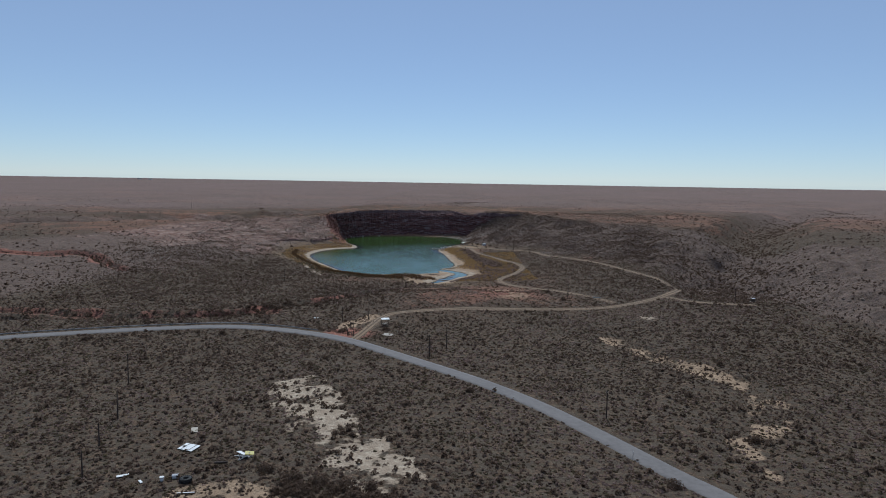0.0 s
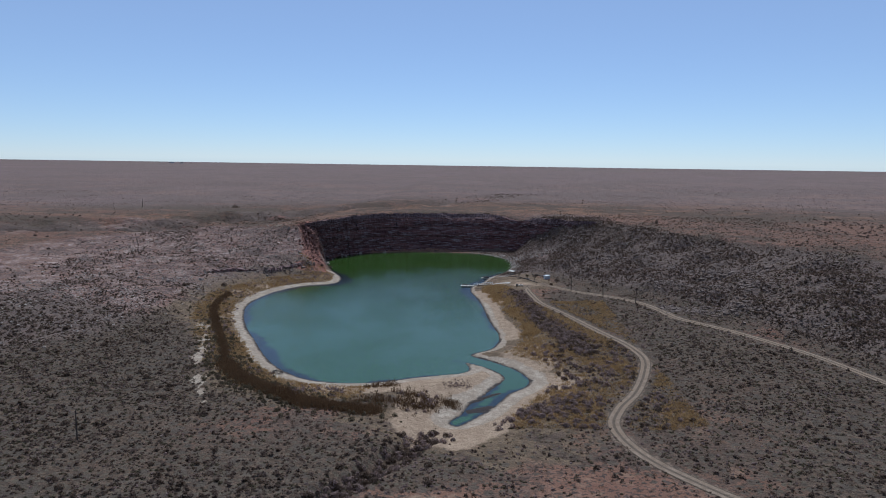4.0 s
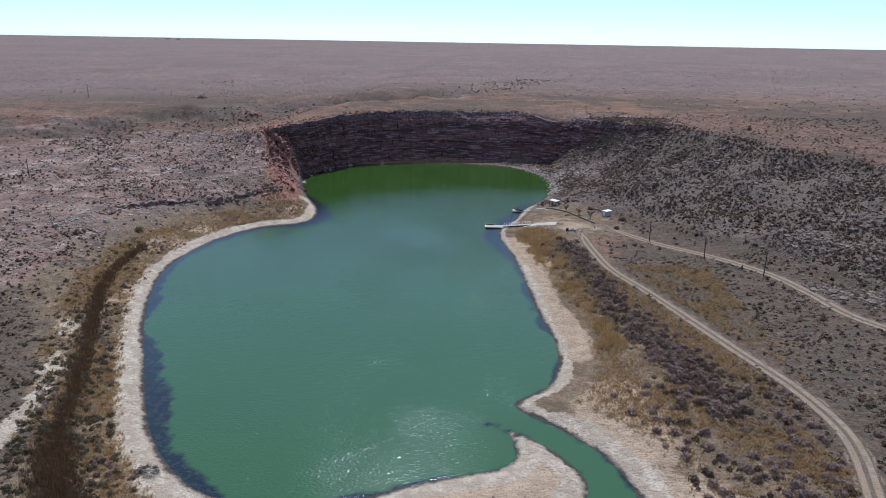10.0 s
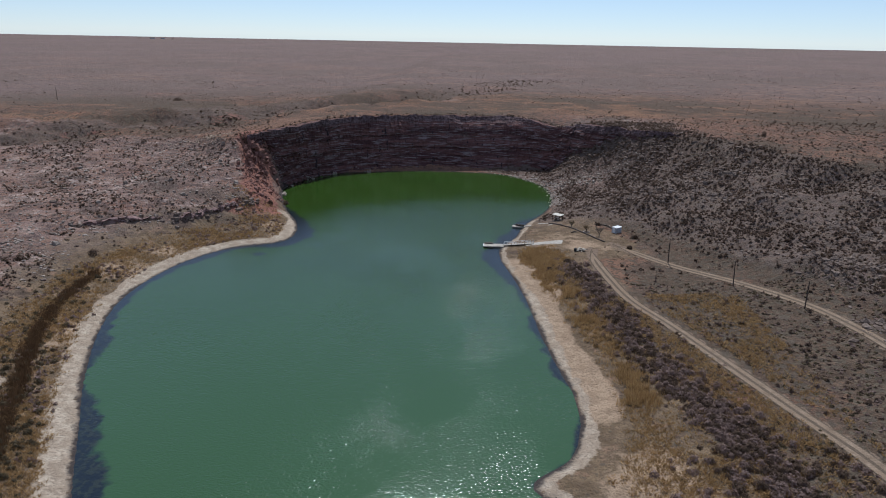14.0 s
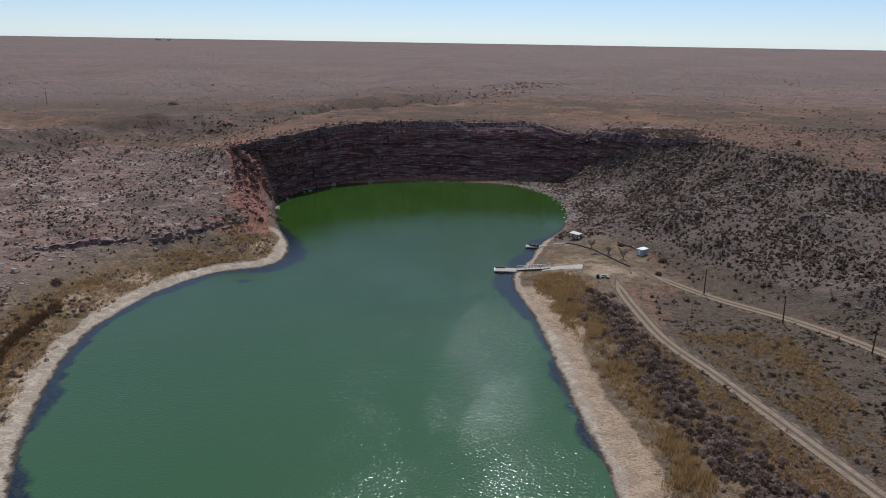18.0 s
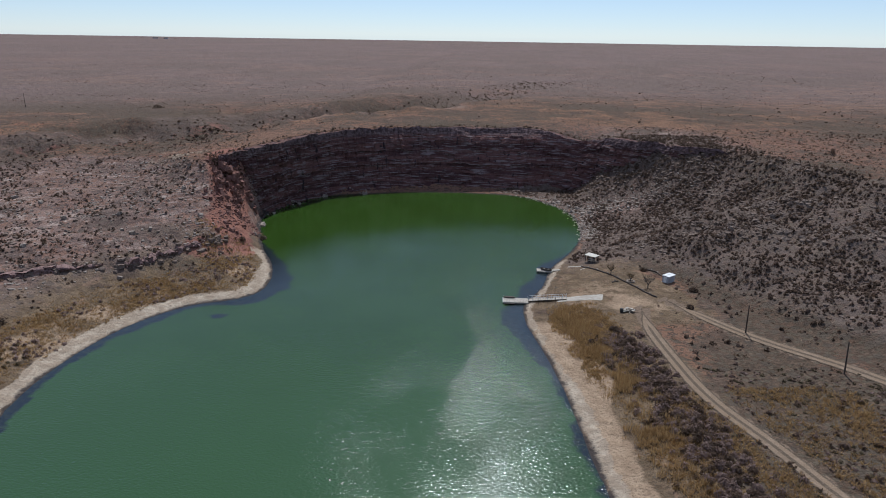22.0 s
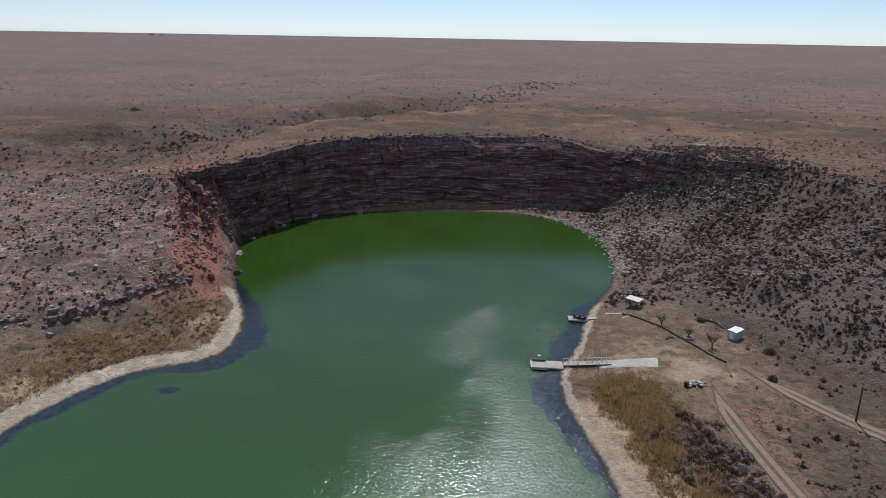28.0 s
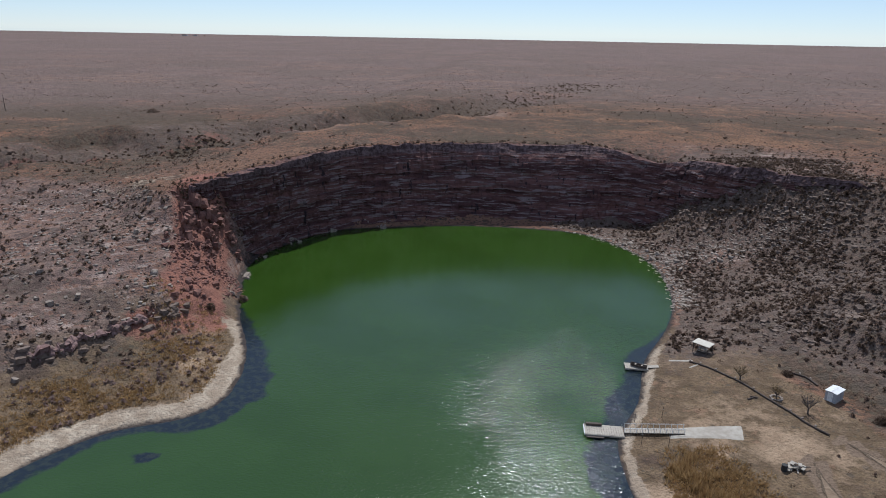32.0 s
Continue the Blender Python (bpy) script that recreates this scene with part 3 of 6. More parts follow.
def zones(X, Y, m):
    """How much of each ground cover lies at a place, 0 to 1."""
    z = {}
    s, wob = m["shore"], rough(X, Y, 12, 3, 21)
    near_wall = step(400, 430, Y)
    # pale crust round the lake
    wide = 2.0 + 0.9 * wob + 0.9 * step(296, 283, Y) - 0.6 * step(-10, 0, X) * step(300, 310, Y) + 1.1 * step(-20, -40, X) * step(394, 382, Y)
    z["salt"] = step(wide + 1.6, wide - 1.0, s) * (1 - 0.95 * step(394, 404, Y))
    spill = away(X, Y, curve([(-70.2, 313), (-64.6, 300.5), (-59.1, 288.4), (-56.9, 280), (-54, 271.7), (-50.3, 264.8), (-46, 256)], 4))
    z["salt"] = np.maximum(z["salt"], 0.72 * step(1.5, 0.1, spill + 1.3 * rough(X, Y, 4, 3, 22)))
    crust = away(X, Y, np.array([(-26, 121), (-21, 108), (-14, 96), (-8, 82)])) + 3.5 * rough(X, Y, 5, 3, 23)
    z["salt"] = np.maximum(z["salt"], 0.9 * step(8.0, 2.5, crust) * (0.5 + 0.5 * step(-0.35, 0.25, rough(X, Y, 3.2, 3, 29))))
    m["crust"] = crust
    z["sand"] = np.maximum(0.75 * step(14, 7, s + 3 * wob) * step(292, 276, Y) * step(-40, -28, X), np.maximum(1.0 * np.exp(-(((X - 11) / 7) ** 2 + ((Y - 290) / 12) ** 2)), 0.9 * np.exp(-(((X - 1) / 8) ** 2 + ((Y - 275) / 10) ** 2))))
    z["sand"] = np.maximum(z["sand"], 0.8 * step(6.5, 3.5, s + 1.5 * wob) * step(300, 310, Y) * step(372, 362, Y) * step(-20, 0, X))
    z["sand"] = np.maximum(z["sand"], 0.7 * np.exp(-(((X - 14) / 13) ** 2 + ((Y - 380) / 13) ** 2)) * (0.75 + 0.55 * rough(X, Y, 9, 3, 28)))
    z["sand"] = np.maximum(z["sand"], step(6.5, 3, m["wash"]) * 0.55 * (0.6 + rough(X, Y, 6, 3, 24)))
    mound = np.exp(-(((X - 9) / 30) ** 4 + ((Y - 212) / 21) ** 4))
    bare = step(-0.15, 0.45, rough(X * 0.8 + Y * 0.3, Y - X * 0.2, 9, 4, 27))
    z["sand"] = np.maximum(z["sand"], 0.6 * mound * bare)
    z["red"] = 0.66 * mound * step(-0.45, 0.3, rough(X, Y, 11, 4, 25))
    z["red"] = np.maximum(z["red"], 0.8 * step(8, 2, away(X, Y, curve([(-63, 399), (-64.5, 406), (-67.5, 413), (-70, 420), (-73, 425)], 3))) * step(0.5, 2, s))
    under = step(7, 1, away(X, Y, curve([(-69, 383), (-66, 386.5), (-63, 391), (-60, 397)], 3)))
    z["red"] = np.maximum(z["red"], under * (0.45 + 0.4 * rough(X, Y, 5, 3, 31)))
    z["red"] = np.maximum(z["red"], step(6, 2.5, m["gully"]) * (0.35 + 0.5 * rough(X, Y, 9, 3, 30)))
    z["red"] = np.maximum(z["red"], np.exp(-(((X + 23) / 8) ** 2 + ((Y - 161) / 6) ** 2)))
    z["sand"] = np.maximum(z["sand"], 0.7 * step(3.5, 1.0, away(X, Y, np.array([(-26, 166), (-23, 172), (-19, 178)])) + 1.5 * wob))
    z["red"] = np.maximum(z["red"], 0.55 * step(7, 3, m["cut"]))
    z["red"] = np.clip(z["red"] + 0.5 * step(22, 12, m["draw"]) * step(2, 6, m["draw"]) * step(0.0, 0.4, rough(X, Y, 16, 3, 84)) + 0.25 * m["slope"] * step(0.1, 0.5, rough(X, Y, 25, 3, 26)), 0, 1)
    z["grass"] = np.clip(step(165, 135, Y) * step(-22, -6, X) + step(25, 40, X) * step(330, 260, Y) * 0.5 + step(470, 500, Y) * 0.4 + 0.25, 0, 1)
    z["grass"] = np.maximum(z["grass"], 0.9 * step(16, 8, m["draw"]) * step(500, 480, Y))
    pad = away(X, Y, curve([(-31, 78), (-27, 79.5), (-22, 77.5), (-16, 74), (-9, 70)], 3)) + 0.8 * wob
    z["sand"] = np.maximum(z["sand"], 0.6 * step(3.2, 1.8, pad))
    z["salt"] = np.maximum(z["salt"], 0.42 * np.exp(-(((X + 87) / 9) ** 4 + ((Y - 430) / 8) ** 4)) + 0.7 * np.exp(-((X - 57) ** 2 + (Y - 182) ** 2) / 12))
    z["salt"] = np.where(s < 0, step(1.4, 0.2, m["bars"]), z["salt"])
    z["pad"] = step(3.4, 2.4, pad)
    talus = np.maximum(step(388, 400, Y) * step(4, 8, X), step(436, 444, Y) * step(-8, -2, X)) * step(62, 46, X) * step(0.4, 2.0, s) * step(482, 462, Y)
    m["talus"] = talus
    drain = np.minimum(m["draw"], m["far_draw"]) + 7 * wob
    z["slope"] = np.maximum(np.maximum(m["slope"], talus), 0.8 * step(30, 20, drain) * step(2, 8, drain) * step(575, 525, Y))
    z["red"] = z["red"] * (1 - 0.8 * talus)
    b = 0.40 + 0.26 * rough(X, Y, 55, 4, 61) + 0.2 * rough(X, Y, 15, 3, 62)
    b = b + 0.3 * step(-2, -14, X) * step(165, 140, Y) + 0.16 * step(170, 140, Y) * step(-5, -18, X)
    b = b + 0.45 * step(30, 8, m["gully"] + 6 * wob) * step(-80, -55, X) * step(250, 215, Y)
    b = b + 0.5 * step(16, 5, m["wash"] + 4 * wob) * step(3.5, 6, m["wash"] + 2 * rough(X, Y, 6, 3, 24))
    b = b + 0.32 * step(36, 60, X) * step(270, 220, Y) + 0.6 * m["slope"] * step(5, 25, X) + 0.2 * step(-20, -40, X) * step(8, 20, s) * step(175, 210, Y) * step(330, 290, Y)
    b = b + 0.5 * step(34, 10, m["ravine"] + 10 * wob) + 0.4 * step(22, 6, np.minimum(m["draw"], m["far_draw"]) + 8 * wob) * step(680, 560, Y)
    b = b + 0.42 * step(185, 165, Y) + 0.25 * step(18, 30, X) * step(320, 280, Y) * step(14, 24, s) + 0.22 * step(250, 200, Y) + 0.25 * step(14, 24, X) * step(350, 325, Y) * step(200, 230, Y) + 0.35 * step(-52, -62, X) * step(325, 300, Y) * step(9, 16, s) - 0.95 * mound * (0.35 + 0.65 * bare) - 0.12 * step(-20, -60, X) * m["slope"]
    yard = np.exp(-(((X - 13) / 16) ** 4 + ((Y - 377) / 14) ** 4)) * step(28, 21, X + 0.5 * (Y - 380))
    b = b - 0.9 * yard - 0.6 * step(16, 6, s + 4 * wob) * (1 - talus) + 0.3 * talus
    z["sand"] = np.maximum(z["sand"], yard * (0.52 + 0.25 * rough(X, Y, 6, 4, 63) - 0.16))
    z["sand"] = np.maximum(z["sand"], step(15, 6, s + 3 * wob) * step(-15, -25, X) * step(405, 395, Y) * (0.42 + 0.25 * rough(X, Y, 5, 4, 64)))
    z["straw"] = np.maximum(yard, step(26, 12, s + 5 * wob) * step(412, 400, Y)) * (1 - 0.8 * step(-61, -64, X) * step(390, 396, Y))
    z["brush"] = np.clip(b, 0, 1)
    away_off = np.hypot(X + 20, Y - 300)
    z["far"] = step(230, 430, away_off)
    z["plain"] = step(466, 490, Y) * step(1500, 700, Y)
    # strength of the painted haze, rising with distance from the lake
    z["far_haze"] = step(380, 1700, away_off + 90 * wob)
    t = m["track"]
    rut = step(1.5, 0.9, np.abs(t - 0.0)) * (1 - 0.35 * step(0.35, 0.0, np.abs(t)))
    z["track"] = rut
    return z


ZONE = zones(GX, GY, MASK)
me = mesh_from("ground", np.stack([GX, GY, GZ], -1).reshape(-1, 3), sheet(len(xs), len(ys)))
for key in ("salt", "sand", "red", "grass", "slope", "track", "far", "far_haze", "plain", "brush", "straw"):
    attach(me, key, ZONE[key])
attach(me, "shore", np.clip(MASK["shore"], -50, 50))
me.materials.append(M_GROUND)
ground = tagged(new("ground", me), "dry scrub-covered desert ground with dirt tracks and pale shores", "ground", kind="structure")


def height(x, y):
    """Height of the built ground at a place."""
    x, y = np.atleast_1d(np.asarray(x, float)), np.atleast_1d(np.asarray(y, float))
    i = np.clip(np.searchsorted(xs, x) - 1, 0, len(xs) - 2)
    j = np.clip(np.searchsorted(ys, y) - 1, 0, len(ys) - 2)
    a, b = (x - xs[i]) / (xs[i + 1] - xs[i]), (y - ys[j]) / (ys[j + 1] - ys[j])
    return (GZ[j, i] * (1 - a) + GZ[j, i + 1] * a) * (1 - b) + (GZ[j + 1, i] * (1 - a) + GZ[j + 1, i + 1] * a) * b


def sample(field, x, y):
    i = np.clip(np.searchsorted(xs, x) - 1, 0, len(xs) - 2)
    j = np.clip(np.searchsorted(ys, y) - 1, 0, len(ys) - 2)
    return field[j, i]


# ---- the lake ----
wx, wy = np.arange(-72, 20, 1.2), np.arange(250, 464, 1.2)
WX, WY = np.meshgrid(wx, wy)
ws = away(WX, WY, LAKE, True)
ws = np.where(inside(WX, WY, LAKE), -ws, ws)
me = mesh_from("water", np.stack([WX, WY, np.full(WX.shape, WATER_Z)], -1).reshape(-1, 3), sheet(len(wx), len(wy)))
bed = 0.7 + (1.35 + 0.9 * rough(WX, WY, 9, 3, 92)) * step(-22, -45, WX) * step(272, 292, WY) + (1.7 + 1.5 * rough(WX, WY, 5, 3, 83)) * np.exp(-((WX + 48.5) ** 2 + (WY - 377) ** 2) / 70) + 2.2 * np.exp(-((WX + 1) ** 2 + (WY - 366) ** 2) / 80) + 1.7 * step(-14, -4, WX) * step(340, 362, WY) * step(402, 390, WY) + 1.2 * rough(WX, WY, 8, 3, 51)
bed = bed * (1 - 0.8 * step(395, 410, WY)) * (1 - 0.9 * np.exp(-((WX - 1) ** 2 + (WY - 285) ** 2) / 250))
attach(me, "weed", np.maximum(step(bed + 1.2, bed - 1.2, -ws), step(1.8, 0.9, np.hypot(WX + 52.5, (WY - 365) * 1.3))))
# ripples: calm in the lee of the cliff and along the west shore, brisk down the middle
ripple = 0.46 + 0.16 * step(350, 330, WY) + 0.6 * np.exp(-((WX + 9 - 0.03 * (WY - 370)) / 15) ** 2) * step(312, 345, WY) + 0.3 * np.exp(-((WX + 22) / 13) ** 2 - ((WY - 288) / 16) ** 2)
ripple = ripple * (0.3 + 0.7 * step(428, 398, WY))
ripple = ripple * (1 - 0.85 * step(-6, 0, WX) * step(296, 288, WY))
# where the pale sky reflection is painted into the water, strongest in the south
attach(me, "sky_pale", step(385, 295, WY + 6 * rough(WX, WY, 30, 3, 88)))
attach(me, "ripple", np.clip(ripple * (1 + 0.12 * rough(WX, WY, 18, 3, 81)), 0.1, 1.1))
me.materials.append(M_WATER)
tagged(new("water", me), "still green lake water with fine ripples", "lake", kind="structure")

# ---- the cliff round the far end ----
rim, foot = curve(RIM, 40), curve(WALL_FOOT, 40)
nu, nv = len(rim), 110
tang = np.gradient(rim, axis=0)
nrm = np.stack([tang[:, 1], -tang[:, 0]], -1) / np.linalg.norm(tang, axis=1)[:, None]
count = np.arange(nu)
behind = [height(rim[:, 0] - nrm[:, 0] * d, rim[:, 1] - nrm[:, 1] * d) for d in (2.8, 4.5)]
rim = rim + nrm * (0.9 * (TABLE[(count / 9 + 1.5 * grain(count, count * 0, 14, 38)).astype(int) & 255, 9] - 0.5) + 0.5 * rough(count, count * 0, 30, 3, 39))[:, None]
S, V = np.meshgrid(np.arange(nu), np.linspace(0, 1, nv))
# beds: steep faces with narrow shelves between
beds = [0.0, 0.06, 0.14, 0.24, 0.36, 0.48, 0.6, 0.72, 0.84, 0.93, 1.0]
run = np.interp(np.linspace(0, 1, nv), beds, [0.0, 0.10, 0.19, 0.27, 0.38, 0.50, 0.58, 0.70, 0.78, 0.91, 1.0])[:, None] * np.ones((1, nu))
run = run + 0.012 * rough(S * 1.0, V * 300, 22, 3, 31)
rz = behind[0] - 0.25 + 0.5 * (TABLE[(count / 8).astype(int) & 255, 11] - 0.4) + 0.3 * rough(rim[:, 0], rim[:, 1], 6, 3, 37)
CX = foot[None, :, 0] + (rim[None, :, 0] - foot[None, :, 0]) * run
CY = foot[None, :, 1] + (rim[None, :, 1] - foot[None, :, 1]) * run
CZ = foot[None, :, 2] - 4.5 + (rz[None, :] - foot[None, :, 2] + 4.7) * V
layer = (V * 17 + 0.3 * grain(S * 1.0, V * 0, 60, 34)).astype(int)
joint = (S / 6 + 2.0 * grain(S * 1.0, layer * 7.0, 25, 36)).astype(int)
bulge = 0.55 * (TABLE[layer & 255, 3] - 0.5) + 0.7 * (TABLE[joint & 255, layer & 255] - 0.5) + 0.7 * grain(S * 0.25, V * 2, 6.0, 33) + 0.25 * rough(S * 0.5, V * 18, 1.2, 3, 35)
bulge = bulge * (1 - V ** 10) * np.clip(V * 6, 0, 1)
CX, CY = CX + nrm[None, :, 0] * bulge, CY + nrm[None, :, 1] * bulge
# the lip runs back under the plateau
ends = 8.0 * step(30, 0, count) + 5.0 * step(nu - 40, nu, count)
CZ = CZ - ends[None, :]
lip = [np.stack([rim[:, 0] - nrm[:, 0] * d, rim[:, 1] - nrm[:, 1] * d, h - ends], -1) for d, h in ((1.0, np.minimum(rz + 0.1, behind[0])), (2.4, behind[0] - 0.1), (4.8, behind[1] - 1.5))]
verts = np.concatenate([np.stack([CX, CY, CZ], -1).reshape(-1, 3), *lip])
me = mesh_from("cliff", verts, sheet(nu, nv + 3), False)
me.materials.append(M_CLIFF)
tagged(new("cliff", me), "dark red layered rock cliff in shade", "cliff", kind="structure")

# ---- the road ----
def ribbon(name, line, half, lift, mat, label, category, crown=0.03):
    t = np.gradient(line, axis=0)
    n = np.stack([-t[:, 1], t[:, 0]], -1) / np.linalg.norm(t, axis=1)[:, None]
    off = np.array([-half - 0.25, -half, -half / 2, 0, half / 2, half, half + 0.25])
    P = line[None, :, :] + n[None, :, :] * off[:, None, None]
    mid = height(line[:, 0], line[:, 1])
    Z = np.tile(mid, (7, 1)) + lift + crown * (1 - (off[:, None] / half) ** 2)
    Z[0], Z[-1] = Z[0] - lift - 0.15, Z[-1] - lift - 0.15
    me = mesh_from(name, np.concatenate([P, Z[..., None]], -1).reshape(-1, 3), sheet(len(line), 7))
    me.materials.append(mat)
    return tagged(new(name, me), label, category, kind="structure")


def track_material():
    """Bare wheel ruts with a strip of growth between, breaking up at the edges."""
    k = Nodes("dirt_track")
    a = k.attr("across")
    mid, small, tiny = k.noise(6, 4), k.noise(0.9, 4), k.noise(0.2, 3)
    dirt = k.mix(k.fit(small, 0.35, 0.65), (0.270, 0.200, 0.140), (0.185, 0.134, 0.092))
    dirt = k.mix(k.fit(mid, 0.4, 0.62), dirt, (0.235, 0.168, 0.112))
    rut = k.fit(k.math("ABSOLUTE", k.math("SUBTRACT", a, 0.55)), 0.42, 0.2)
    wob = k.math("MULTIPLY", k.math("SUBTRACT", small, 0.5), 1.6)
    col = k.mix(k.fit(k.math("ADD", rut, wob), 0.25, 0.7), k.mix(k.fit(tiny, 0.4, 0.6), (0.095, 0.072, 0.050), (0.150, 0.112, 0.080)), dirt)
    k.set(Base_Color=col, Roughness=1.0, Specular_IOR_Level=0.06)
    k.bump(k.math("ADD", small, tiny), 0.7, 0.2)
    clear, both = k.t.nodes.new("ShaderNodeBsdfTransparent"), k.t.nodes.new("ShaderNodeMixShader")
    k.t.links.new(k.fit(k.math("ADD", a, k.math("MULTIPLY", wob, 0.6)), 0.95, 1.15), both.inputs[0])
    k.t.links.new(k.out.outputs[0], both.inputs[1])
    k.t.links.new(clear.outputs[0], both.inputs[2])
    k.t.links.new(both.outputs[0], k.t.nodes["Material Output"].inputs["Surface"])
    return k.mat


M_TRACK = track_material()


def dirt_track(name, line, label):
    t = np.gradient(line, axis=0)
    n = np.stack([-t[:, 1], t[:, 0]], -1) / np.linalg.norm(t, axis=1)[:, None]
    off = np.linspace(-1.2, 1.2, 11)
    P = line[None, :, :] + n[None, :, :] * off[:, None, None]
    Z = height(P[..., 0].ravel(), P[..., 1].ravel()).reshape(P.shape[:2]) + 0.07 - 0.03 * np.exp(-((np.abs(off[:, None]) - 0.55) / 0.2) ** 2)
    me = mesh_from(name, np.concatenate([P, Z[..., None]], -1).reshape(-1, 3), sheet(len(line), 11))
    end = np.cumsum(np.linalg.norm(np.diff(line, axis=0, prepend=line[:1]), axis=1))
    attach(me, "across", np.abs(off)[:, None] + 1.0 * step(9, 0, end[-1] - end)[None, :] * (name != "spur_track"))
    me.materials.append(M_TRACK)
    return tagged(new(name, me), label, "track", kind="structure")


dirt_track("dirt_lane", curve(LANE, 10), "pale two-rut dirt lane winding to the lake")
dirt_track("shore_track", curve(SHORE_TRACK, 10), "pale two-rut dirt track along the lake")
dirt_track("spur_track", curve(SPUR, 10), "faint dirt spur off the lane")
road = ribbon("road", curve(ROAD, 14), 1.75, 0.10, M_ASPHALT, "grey asphalt county road with worn surface", "road")


# ---- plants and stones as cover ----
rng = np.random.RandomState(11)


def clump(n, spread, tall, blade, lean, seed):
    """A tuft of n crossed slivers, unit-sized: triangles as an (n, 3, 3) array."""
    r = np.random.RandomState(seed)
    a = r.rand(n) * 2 * np.pi
    rad = spread * np.sqrt(r.rand(n))
    base = np.stack([rad * np.cos(a), rad * np.sin(a), tall * 0.55 * r.rand(n) * (1 - rad / (spread * 1.2))], -1)
    out = np.stack([np.cos(a), np.sin(a), np.zeros(n)], -1)
    tip = base + out * lean * (0.4 + r.rand(n, 1)) + np.array([0, 0, 1]) * tall * (0.35 + 0.5 * r.rand(n, 1))
    tip[:, 2] = np.minimum(tip[:, 2], tall * (1.05 - 0.5 * (rad / spread) ** 2))
    b = r.rand(n) * 2 * np.pi
    side = np.stack([np.cos(b), np.sin(b), 0.5 * (r.rand(n) - 0.5)], -1) * blade
    return np.stack([base - side * 0.6, base + side * 0.6, tip + side * 0.9 * (r.rand(n, 1) - 0.3)], 1)


def scatter(name, places, sizes, kinds, mat, label, category, squash=1.0, sink=0.08):
    """One object of many small plants."""
    if not len(places):
        return None
    tris = []
    z = height(places[:, 0], places[:, 1])
    pick = rng.randint(0, len(kinds), len(places))
    turn = rng.rand(len(places)) * 2 * np.pi
    for k, shape in enumerate(kinds):
        w = np.where(pick == k)[0]
        if not len(w):
            continue
        c, s = np.cos(turn[w])[:, None, None], np.sin(turn[w])[:, None, None]
        q = np.empty((len(w), *shape.shape))
        q[..., 0] = shape[None, ..., 0] * c - shape[None, ..., 1] * s
        q[..., 1] = shape[None, ..., 0] * s + shape[None, ..., 1] * c
        q[..., 2] = shape[None, ..., 2] * squash
        q *= sizes[w][:, None, None, None]
        q[..., 0] += places[w, 0][:, None, None]
        q[..., 1] += places[w, 1][:, None, None]
        q[..., 2] += z[w][:, None, None] - sink * sizes[w][:, None, None]
        tris.append(q.reshape(-1, 3, 3))
    v = np.concatenate(tris)
    me = mesh_from(name, v.reshape(-1, 3), np.arange(len(v) * 3).reshape(-1, 3), False)
    me.materials.append(mat)
    return tagged(new(name, me), label, category, kind="stuff")


def strew(n, x0, x1, y0, y1, keep):
    """Random places in a field, kept with the chance that keep(x, y) gives."""
    x, y = x0 + rng.rand(n) * (x1 - x0), y0 + rng.rand(n) * (y1 - y0)
    ok = rng.rand(n) < keep(x, y)
    return np.stack([x[ok], y[ok]], -1)


def open_land(x, y):
    s = sample(MASK["shore"], x, y)
    yard = step(1.15, 0.85, np.hypot((x - 11.5) / 9.5, (y - 380) / 10.5))
    return (1 - 0.93 * yard) * (step(4, 12, s) * (1 - np.clip(1.1 * sample(ZONE["salt"], x, y), 0, 1 - 0.12 * (y < 150))) * (1 - (0.85 - 0.5 * (y < 240)) * sample(ZONE["sand"], x, y))
            * step(1.0, 2.2, sample(MASK["track"], x, y)) * step(2.2, 3.2, sample(MASK["road"], x, y)) * step(0.97, 0.9, sample(MASK["wall"], x, y) * sample(MASK["u"], x, y) * step(0.02, 0.1, sample(MASK["u"], x, y))))


def puff(n, wide, tall, leaf, seed):
    """A rounded shrub of n small leaf sprays at all angles, as triangles."""
    r = np.random.RandomState(seed)
    d = r.normal(size=(n, 3))
    d /= np.linalg.norm(d, axis=1)[:, None]
    d[:, 2] = np.abs(d[:, 2])
    lump = 0.8 + 0.25 * np.sin(3 * np.arctan2(d[:, 1], d[:, 0]) + seed) * (1 - d[:, 2])
    c = d * (0.72 + 0.3 * r.rand(n, 1)) * lump[:, None] * np.array([wide * 0.5, wide * 0.5, tall])
    u = np.cross(d, r.normal(size=(n, 3)))
    u /= np.linalg.norm(u, axis=1)[:, None]
    v = np.cross(d, u)
    a = np.array([0, 2.1, 4.2])[None, :] + r.normal(0, 0.35, (n, 3))
    far = leaf * (0.55 + 0.9 * r.rand(n, 3))
    e = u[:, None, :] * (np.cos(a) * far)[..., None] + v[:, None, :] * (np.sin(a) * far)[..., None] + d[:, None, :] * (r.normal(0, 0.35, (n, 3)) * leaf)[..., None]
    return c[:, None, :] + e


SCRUB = [puff(13, 1.0, 0.62, 0.27, s) for s in range(6)]
BUSH = [puff(100, 1.3, 0.9, 0.125, s) for s in range(10, 15)]
TUFT = [clump(10, 0.35, 0.6, 0.13, 0.35, s) for s in range(20, 25)]
REED = [clump(18, 0.5, 1.5, 0.07, 0.22, s) for s in range(40, 45)]
FAR_TUFT = [puff(8, 1.0, 0.55, 0.38, s) for s in range(60, 64)]


